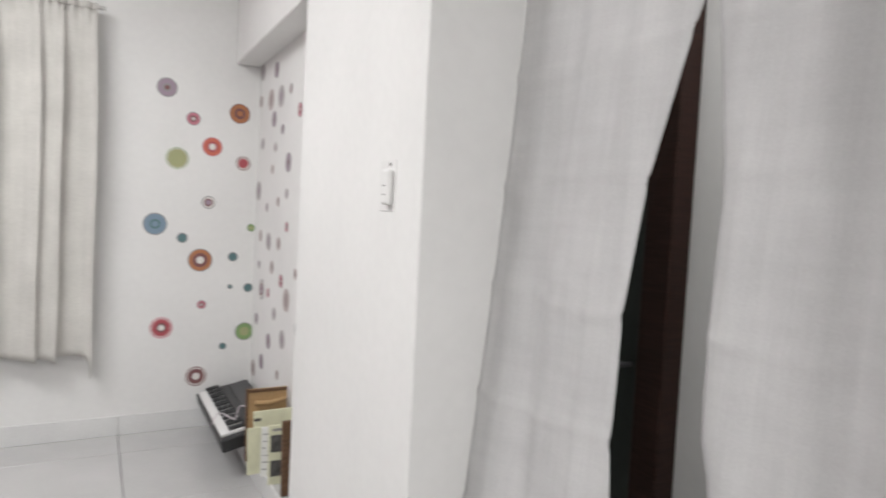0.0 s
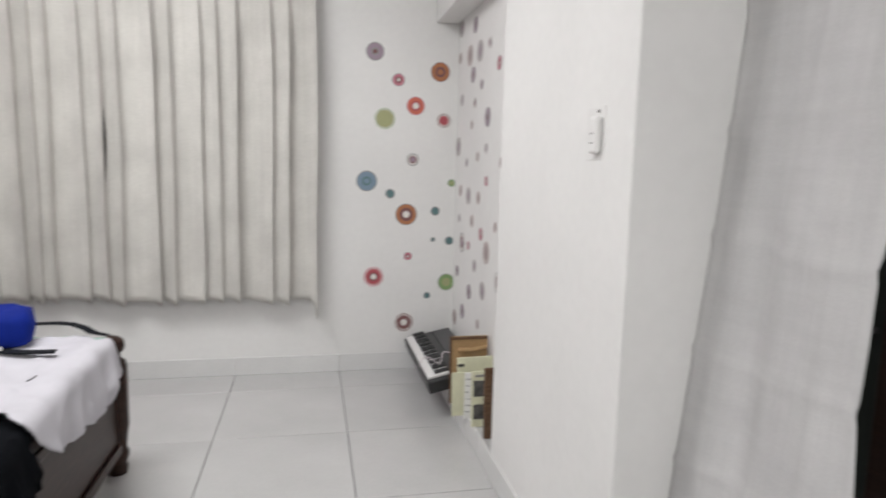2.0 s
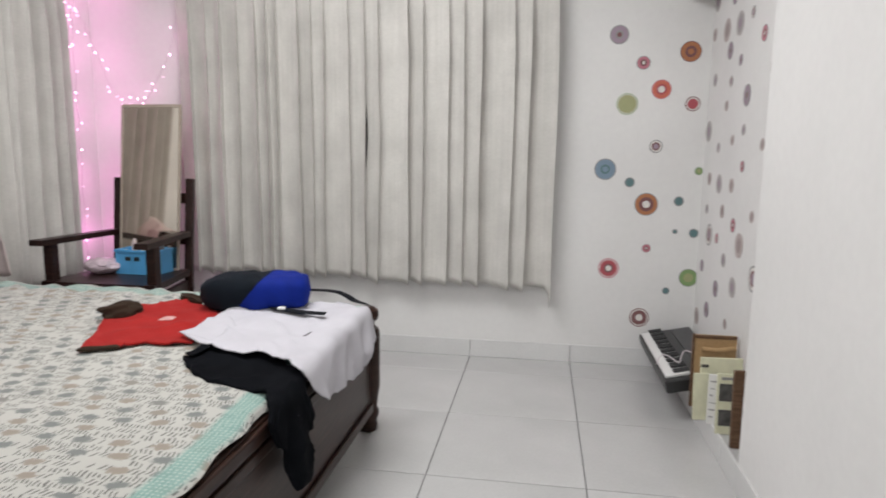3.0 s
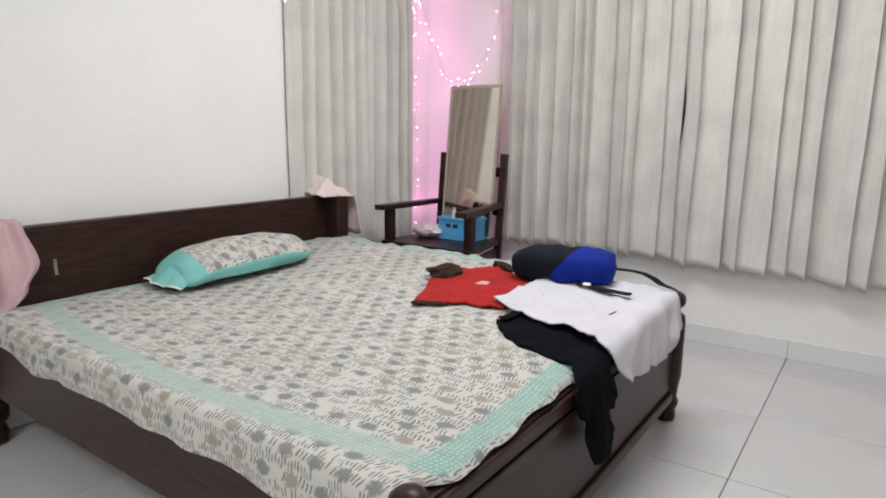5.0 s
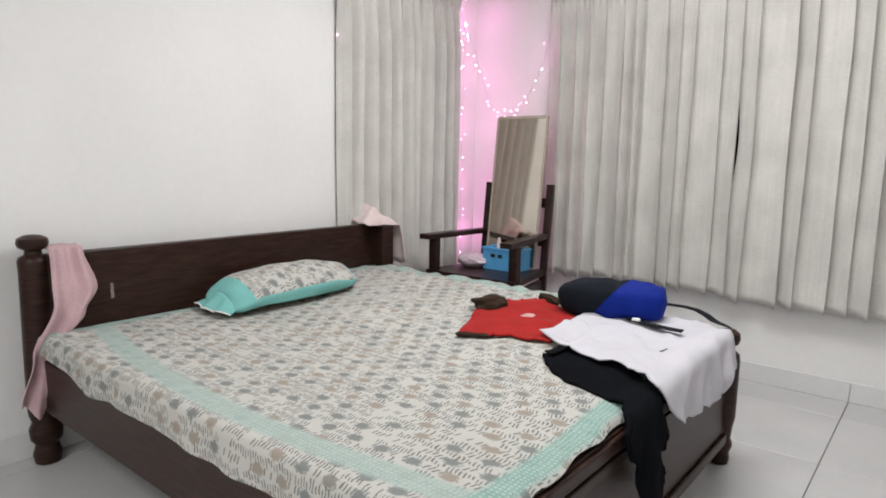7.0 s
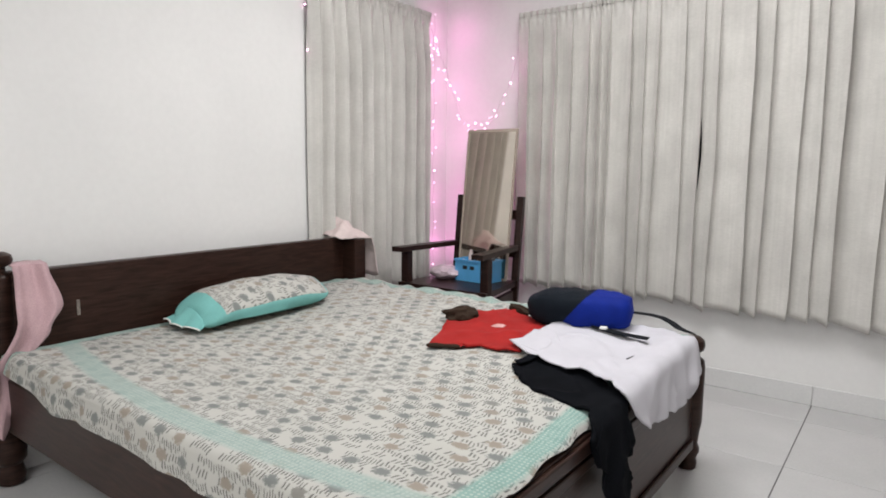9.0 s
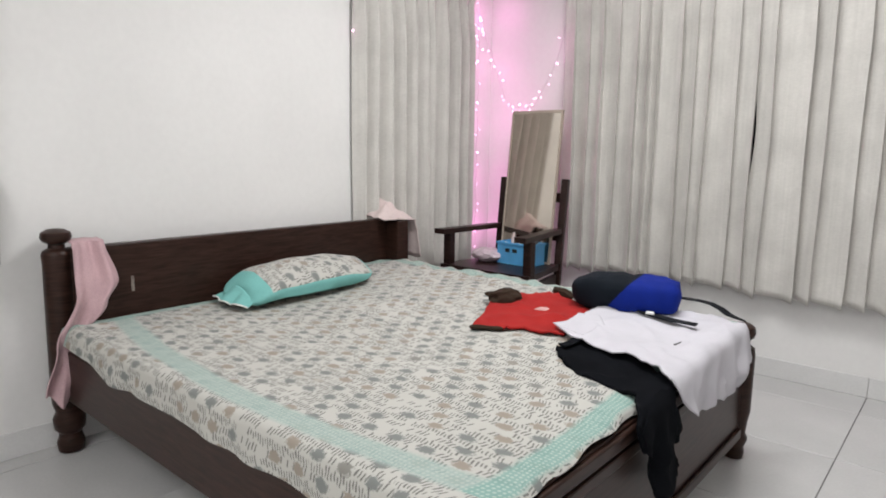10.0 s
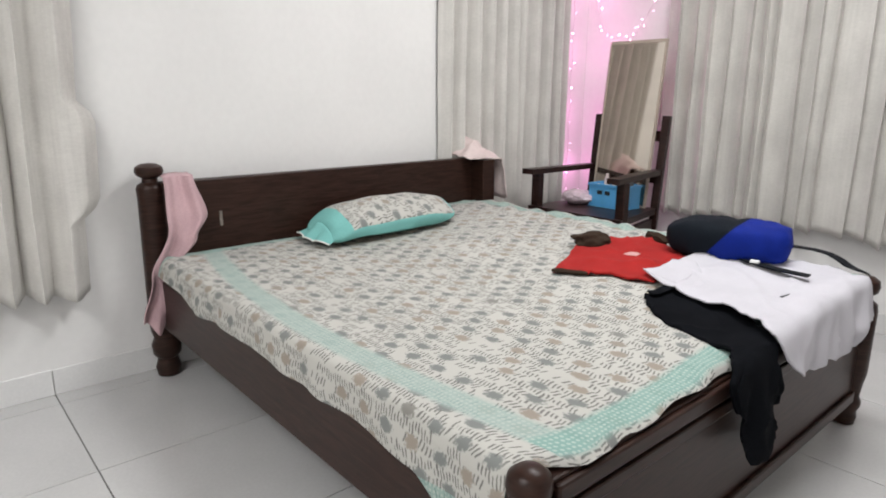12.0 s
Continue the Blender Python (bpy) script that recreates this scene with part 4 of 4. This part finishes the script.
plastic = thing("plastic_bag", "crumpled translucent pink plastic bag on the seat", "bag")
bm = B()
bmesh.ops.create_icosphere(bm, subdivisions=4, radius=1)
for v in bm.verts:
    n = noise.noise(v.co * 2.2) + 0.5 * noise.noise(v.co * 6)
    v.co = Vector((v.co.x * 0.105, v.co.y * 0.08, max(-0.95, v.co.z) * 0.045)) * (1 + 0.14 * n)
    v.co.z = max(v.co.z, -0.04)
part("crumple", bm, mat("pale_film", (0.62, 0.50, 0.55), 0.35, stain=0.2, stain_scale=30, bump=0.3), plastic, smooth=True)
plastic.location = (-1.595, 3.46, SEAT + 0.042)

# ---- string of lights in the corner ----
string = thing("string_lights", "string of small pink fairy lights looped on the wall", "string lights")
loops = [(-1.962, 3.76 + 0.20 * i / 10, 2.16 - 0.28 * i / 10 + 0.02 * math.sin(3 * i)) for i in range(11)]
for i in range(1, 41):
    t = i / 40
    sag = 1 - (2 * t - 1) ** 2
    loops.append((-1.96 + 0.575 * t, 3.965, 1.88 + 0.17 * t * t - 0.42 * sag ** 0.8 + 0.012 * math.sin(19 * t)))
drop = [(-1.955, 3.79 + 0.008 * math.sin(i), 2.25 - 1.70 * i / 40) for i in range(41)]
drop2 = [(-1.965, 2.68 + 0.008 * math.sin(2 * i), 2.25 - 0.50 * i / 12) for i in range(13)]
for pts in (loops, drop, drop2):
    part("wire", pipe(B(), pts, 0.0015, 5), WIRE, string)
rnd = random.Random(5)
bulb_me = mesh("bulb", (lambda b: (bmesh.ops.create_icosphere(b, subdivisions=1, radius=0.0055), b)[1])(B()), BULB)
spots = []
for pts, n in ((loops, 30), (drop, 18), (drop2, 3)):
    for i in range(n):
        p = Vector(pts[min(len(pts) - 1, int((i + rnd.random() * 0.8) / n * len(pts)))])
        spots.append(p + Vector((rnd.uniform(-0.025, 0.025), rnd.uniform(-0.02, 0.0), rnd.uniform(-0.03, 0.03))))
for i in range(7):
    spots.append(Vector((-1.955 + rnd.uniform(-0.01, 0.02), 3.78 + rnd.uniform(-0.03, 0.07), 2.02 + rnd.uniform(-0.12, 0.20))))
for p in spots:
    ob = new("bulb", bulb_me)
    ob.parent = string
    ob.location, ob.scale = p, [rnd.uniform(0.55, 1.15)] * 3
for p, power in (((-1.85, 3.82, 2.14), 0.66), ((-1.85, 3.82, 1.78), 0.52), ((-1.85, 3.82, 1.42), 0.52), ((-1.86, 3.82, 1.04), 0.52), ((-1.88, 3.84, 0.68), 0.66), ((-1.68, 3.83, 1.60), 0.16), ((-1.43, 3.85, 1.88), 0.16)):
    l = lamp("fairy_light", "POINT", Matrix.Translation(p), power, (1.0, 0.27, 0.72))
    l.shadow_soft_size = 0.03


# ---- round stickers ----
PALETTE = {}


def ink(c):
    if c not in PALETTE:
        # Print colour with haze mixed in: contrast lowered and darks lifted.
        PALETTE[c] = mat("hazed_sticker_ink", tuple(0.88 * k + 0.06 for k in c), 0.6, grain=0.08, scale=120)
    return PALETTE[c]


RED, MAROON, ORANGE, CORAL, OLIVE, GREENC, TEALC, BLUEC, MAUVE, GREYC, WHITEC, PINKC = (0.42, 0.03, 0.05), (0.16, 0.03, 0.03), (0.42, 0.13, 0.02), (0.62, 0.11, 0.05), (0.36, 0.37, 0.16), (0.20, 0.34, 0.10), (0.06, 0.16, 0.17), (0.16, 0.25, 0.34), (0.34, 0.24, 0.31), (0.28, 0.27, 0.27), (0.78, 0.74, 0.70), (0.55, 0.16, 0.22)


def sticker(m, r, rings, tone):
    """A flat round decal: concentric printed rings from the rim inwards."""
    n = 32
    bm = B()
    radii = [r * f for f, _ in rings] + [0.0]
    cols = []
    for _, c in rings:
        if c not in cols:
            cols.append(c)
    prev = None
    for k, rad in enumerate(radii):
        if rad > 0:
            ring = [bm.verts.new((rad * math.cos(6.28319 * i / n), rad * math.sin(6.28319 * i / n), 0.0012)) for i in range(n)]
        if k:
            if rad > 0:
                fs = [bm.faces.new((prev[i], prev[(i + 1) % n], ring[(i + 1) % n], ring[i])) for i in range(n)]
            else:
                fs = [bm.faces.new(prev)]
            for f in fs:
                f.material_index = cols.index(rings[k - 1][1])
        else:
            low = [bm.verts.new((v.co.x, v.co.y, 0)) for v in ring]
            for i in range(n):
                bm.faces.new((low[i], low[(i + 1) % n], ring[(i + 1) % n], ring[i]))
        prev = ring
    ob = new("wall_sticker", mesh("wall_sticker", bm, *[ink(c) for c in cols]))
    ob.matrix_world = m
    return tagged(ob, "round wall sticker printed with %s rings" % tone, "sticker", "round wall stickers")


S = {
    "mauve": [(1, GREYC), (0.88, MAUVE), (0.45, GREYC), (0.25, MAROON)],
    "rust": [(1, GREYC), (0.9, PINKC), (0.5, MAROON), (0.25, WHITEC)],
    "orange": [(1, MAROON), (0.92, ORANGE), (0.55, MAROON), (0.28, ORANGE)],
    "coral": [(1, PINKC), (0.92, CORAL), (0.55, RED), (0.35, WHITEC)],
    "olive": [(1, GREENC), (0.93, WHITEC), (0.86, OLIVE)],
    "crimson": [(1, MAROON), (0.88, WHITEC), (0.70, RED)],
    "ring": [(1, GREYC), (0.85, WHITEC), (0.62, MAROON), (0.40, MAUVE)],
    "blue": [(1, GREYC), (0.90, BLUEC), (0.45, TEALC), (0.25, BLUEC)],
    "teal": [(1, GREYC), (0.8, TEALC)],
    "brown": [(1, GREYC), (0.92, ORANGE), (0.62, MAROON), (0.32, WHITEC)],
    "pink": [(1, PINKC), (0.9, WHITEC), (0.82, RED), (0.45, MAROON), (0.28, WHITEC)],
    "green": [(1, GREYC), (0.92, GREENC), (0.5, OLIVE)],
    "maroon": [(1, MAROON), (0.9, WHITEC), (0.78, MAROON), (0.36, WHITEC)],
    "ash": [(1, (0.50, 0.46, 0.45)), (0.75, (0.38, 0.35, 0.35)), (0.4, MAUVE)],
    "dun": [(1, (0.50, 0.42, 0.40)), (0.6, (0.34, 0.26, 0.25))],
    "grey": [(1, GREYC), (0.6, TEALC)],
}
TONE = {"mauve": "pale mauve", "rust": "rusty pink", "orange": "orange and maroon", "coral": "coral red and white", "olive": "olive green", "crimson": "crimson and white", "ring": "mauve and maroon", "blue": "slate blue",
        "teal": "dark teal", "brown": "brown and orange", "pink": "crimson pink", "green": "leaf green", "maroon": "maroon and white", "grey": "grey and teal", "ash": "ash grey", "dun": "dull brown"}
for x, z, r, kind in ((1.195, 1.860, 0.051, "mauve"), (1.33, 1.71, 0.036, "rust"), (1.573, 1.766, 0.055, "orange"), (1.432, 1.568, 0.052, "coral"), (1.254, 1.490, 0.058, "olive"),
                      (1.60, 1.49, 0.040, "crimson"), (1.42, 1.26, 0.036, "ring"), (1.153, 1.131, 0.060, "blue"), (1.29, 1.06, 0.028, "teal"), (1.655, 1.128, 0.022, "green"),
                      (1.386, 0.939, 0.064, "brown"), (1.56, 0.96, 0.027, "teal"), (1.55, 0.79, 0.014, "grey"), (1.650, 0.783, 0.026, "teal"), (1.40, 0.69, 0.024, "rust"),
                      (1.197, 0.568, 0.058, "pink"), (1.637, 0.530, 0.051, "green"), (1.52, 0.45, 0.020, "teal"), (1.382, 0.287, 0.055, "maroon")):
    sticker(pose(x, Y1 - 0.0005, z, 90, 0, 0), r, S[kind], TONE[kind])
SIDE = ((3.93, 2.0), (3.62, 1.96), (3.95, 1.84), (3.72, 1.82), (3.51, 1.81), (3.33, 1.82), (3.64, 1.71), (3.46, 1.64), (3.88, 1.6), (3.59, 1.56), (3.33, 1.47), (3.64, 1.45),
        (3.94, 1.34), (3.5, 1.28), (3.34, 1.32), (3.73, 1.25), (3.32, 1.16), (3.86, 1.09), (3.67, 1.07), (3.46, 1.07), (3.87, 0.93), (3.58, 0.94), (3.39, 0.89), (3.79, 0.8))
SIDE_LOW = ((3.64, 0.8), (3.28, 0.81), (3.89, 0.62), (3.5, 0.71), (3.6, 0.55), (3.33, 0.61), (3.74, 0.41), (3.93, 0.33), (3.4, 0.42), (3.16, 1.7), (3.08, 1.25), (3.14, 0.95), (3.06, 0.7), (3.0, 1.55), (2.95, 1.05), (2.92, 1.8))
rnd = random.Random(21)
for y, z in SIDE + SIDE_LOW:
    kind = rnd.choice(("mauve", "rust", "ash", "ring", "dun", "ash", "mauve", "dun"))
    sticker(pose(XD - 0.0005, y, z, 90, 0, -90), rnd.choice((0.026, 0.034, 0.042, 0.048, 0.056)), S[kind], TONE[kind])

# ---- keyboard, boards and frames in the alcove ----
piano = thing("electronic_keyboard", "black electronic piano keyboard lying in the alcove", "keyboard")
piano.matrix_world = pose(1.397, 3.19, 0.132, 0, -13, 0) @ Matrix.Diagonal((0.89, 1.0, 1.0, 1))
part("keyboard_body", box(B(), 0.0, 0.0, 0.0, 0.315, 0.79, 0.062, 0.008), KEYBODY, piano)
part("control_panel", box(B(), 0.19, 0.03, 0.0625, 0.305, 0.76, 0.070, 0.003), KEYGREY, piano)
key = mesh("white_key", box(B(), 0.012, 0.0, 0.0625, 0.135, 0.0205, 0.075, 0.0015, 1), KEYWHITE)
black = mesh("black_key", box(B(), 0.058, -0.006, 0.0755, 0.135, 0.006, 0.086, 0.0015, 1), KEYBODY)
for i in range(33):
    k = new("white_key", key)
    k.parent, k.location = piano, (0, 0.035 + i * 0.0218, 0)
    if i % 7 not in (2, 6):
        k = new("black_key", black)
        k.parent, k.location = piano, (0, 0.035 + (i + 1) * 0.0218, 0)
part("speaker_strip", box(B(), 0.140, 0.03, 0.0625, 0.186, 0.76, 0.072, 0.004), KEYBODY, piano)
cable = thing("cable", "thin pale cable lying across the keys", "cable")
part("wire", pipe(B(), [(1.375 + 0.19 * i / 20, 3.36 + 0.05 * math.sin(i * 0.55), 0.218 + 0.042 * i / 20 + 0.03 * abs(math.sin(i * 0.31))) for i in range(21)], 0.003, 6), WIRE, cable)


def leaning(name, label, category, x, y, w, h, t, lean, turn, material):
    top = thing(name, label, category)
    top.matrix_world = pose(x - 0.015, y, 0.102, -lean, 0, turn)
    part("board", box(B(), -w / 2, 0, 0, w / 2, t, h, 0.002), material, top)
    return top


b1 = leaning("drawing_board", "tan wooden board leaning in the alcove", "board", 1.595, 3.145, 0.175, 0.325, 0.014, 2, 0, CARD)
part("edge_strip", box(B(), -0.097, -0.003, 0.0, -0.088, 0.016, 0.328, 0.001), BROWNFRAME, b1, "dark brown edge strip")
part("edge_strip", box(B(), -0.087, -0.004, 0.310, 0.087, 0.000, 0.325, 0.001), BROWNFRAME, b1)
part("paper_roll", pipe(B(), ((-0.06, -0.014, 0.265), (0.0, -0.016, 0.262), (0.08, -0.014, 0.275)), 0.011, 10), CARD, b1, "rolled tan paper")
b2 = leaning("cream_folder", "cream card folder with a torn edge", "folder", 1.590, 3.00, 0.170, 0.265, 0.014, 5, 4, CREAM)
part("torn_flap", box(B(), -0.115, -0.004, 0.0, -0.05, 0.002, 0.20, 0.003), CREAM, b2)
part("clip", box(B(), -0.085, -0.006, 0.225, -0.055, 0.001, 0.237, 0.002), PICTURE, b2, "small dark clip")
b3 = leaning("newspaper_stack", "folded newspapers standing beside the folder", "newspaper", 1.552, 2.95, 0.06, 0.21, 0.014, 3, -14, PAPER)
rnd = random.Random(3)
for i in range(6):
    z = 0.03 + i * 0.03
    part("print_bar", box(B(), -0.022, -0.0015, z, rnd.uniform(-0.012, 0.02), 0.0005, z + rnd.uniform(0.002, 0.007)), DARK, b3)
b4 = leaning("picture_frame", "small cream picture frame with two grey prints", "picture frame", 1.585, 2.86, 0.10, 0.245, 0.012, 4, 0, CREAM)
for k, (za, zb) in enumerate(((0.035, 0.10), (0.135, 0.205))):
    part("print", box(B(), -0.042, -0.002, za, 0.045, 0.001, zb), PICTURE, b4)
part("clip_bar", box(B(), -0.035, -0.003, 0.222, 0.045, 0.001, 0.232), DARK, b4)
b5 = leaning("frame_moulding", "brown frame moulding standing on the plinth", "moulding", 1.578, 2.735, 0.040, 0.30, 0.018, 3, 0, BROWNFRAME)

# ---- small things on the walls ----
sw = tagged(new("switch_socket"), "white wall socket with a plugged adapter", "socket")
sw.matrix_world = pose(1.535, 1.805, 1.30)
part("plate", box(B(), -0.002, -0.05, -0.045, 0.0, 0.05, 0.085, 0.001), PAINT, sw)
adapter = part("adapter", box(B(), -0.020, -0.040, -0.03, -0.002, 0.006, 0.062, 0.009, 4), PAINT, sw)
part("switch_dot", box(B(), -0.0045, -0.022, 0.070, -0.002, -0.010, 0.078, 0.001), DARK, sw, "small grey dot")
for z in (-0.005, 0.018):
    part("slot", box(B(), -0.0205, -0.028, z, -0.0195, -0.006, z + 0.0025), DARK, adapter, "thin dark slot")
# A faint ring mark on the paint; the thin disc is added to draw it.
cap = tagged(new("ring_mark"), "faint round ring mark on the wall", "cover cap")
cap.matrix_world = pose(1.535, 0.524, 1.118, 0, -90, 0)
part("disc", lathe(B(), 0, 0, ((0.020, 0), (0.0195, 0.0003), (0.010, 0.0004), (0.002, 0.0004)), 28), PAINT, cap)
hook = tagged(new("wall_hook"), "small metal hook on the wall beside the curtain", "hook")
hook.location = (X0, 2.71, 1.17)
part("stem", pipe(B(), ((0, 0, 0.02), (0.025, 0, 0.02), (0.028, 0, -0.02), (0.02, 0, -0.10)), 0.004, 6), STEEL, hook)
part("base", box(B(), 0, -0.012, 0.008, 0.006, 0.03, 0.030, 0.002), PLASTICW, hook)
scratch = tagged(new("scratch_mark"), "pale chipped patch on the headboard", "scratch")
scratch.location = (BX0 + 0.0455, 1.385, 0.645)
part("chip", box(B(), 0, -0.006, -0.03, 0.0008, 0.006, 0.032), mat("bare_wood_chip", (0.24, 0.205, 0.175), 0.8, stain=0.4, stain_scale=60), scratch)

# ---- floor and skirting, tile by tile ----
floor = tagged(part("floor", box(B(), X0 - 0.15, Y0 - 0.15, -0.10, 3.0, Y1 + 0.05, -0.004), GROUT, None), "pale grey square floor tiles with dark joints", "floor", kind="structure")
cols = [-2.0, -1.895, -1.315, -0.737, -0.165, 0.408, 1.0, 1.535, 2.1, 2.7, 2.8]
rows = [4.0, 3.722, 3.122, 2.522, 1.922, 1.322, 0.722, 0.122, -0.478, -1.078, -1.678]
shared = {}
for xa, xb in zip(cols, cols[1:]):
    for yb, ya in zip(rows, rows[1:]):
        w, d = round(xb - xa, 3), round(yb - ya, 3)
        if (w, d) not in shared:
            shared[w, d] = mesh("floor_tile", box(B(), 0.0022, 0.0022, -0.010, w - 0.0022, d - 0.0022, 0.0, 0.0012, 1), TILE)
        t = new("floor_tile", shared[w, d])
        t.parent, t.location = floor, (xa, ya, 0)
skirt = tagged(new("baseboard"), "pale grey tile skirting along the walls", "skirting", kind="structure")
SKIRT = mat("skirting_tile", (0.72, 0.715, 0.705), 0.3, grain=0.03, scale=90, stain=0.06, stain_scale=2.2, rand=0.04)
SK = {}


def skirting(x, y, length, turn):
    key_ = round(length, 3)
    if key_ not in SK:
        SK[key_] = mesh("skirting_tile", box(B(), 0.0015, -0.009, 0.0005, length - 0.0015, 0.0, 0.105, 0.0015, 1), SKIRT)
    o = new("skirting_tile", SK[key_])
    o.parent = skirt
    o.matrix_world = pose(x, y, 0, 0, 0, turn)


for xa, xb in zip(cols, cols[1:7]):
    skirting(xa, Y1, xb - xa, 0)
skirting(1.0, Y1, 0.525, 0)
for yb, ya in zip(rows, rows[1:]):
    skirting(X0, ya, yb - ya, 90)
plinth = tagged(part("alcove_plinth", box(B(), 1.537, PY + 0.003, 0.0005, XD, Y1, 0.100, 0.003), TILE, None), "low tiled plinth along the alcove floor", "plinth", kind="structure")
for ya in (Y1 - 0.004, Y1 - 0.60, Y1 - 1.20):
    skirting(1.537, ya, min(0.594, ya - PY), -90)
skirting(1.535, PY, 0.50, -90)
skirting(1.535, PY - 0.50, 0.495, -90)
skirting(1.535, DY0, 0.60, -90)
skirting(1.535, DY0 - 0.60, 0.60, -90)
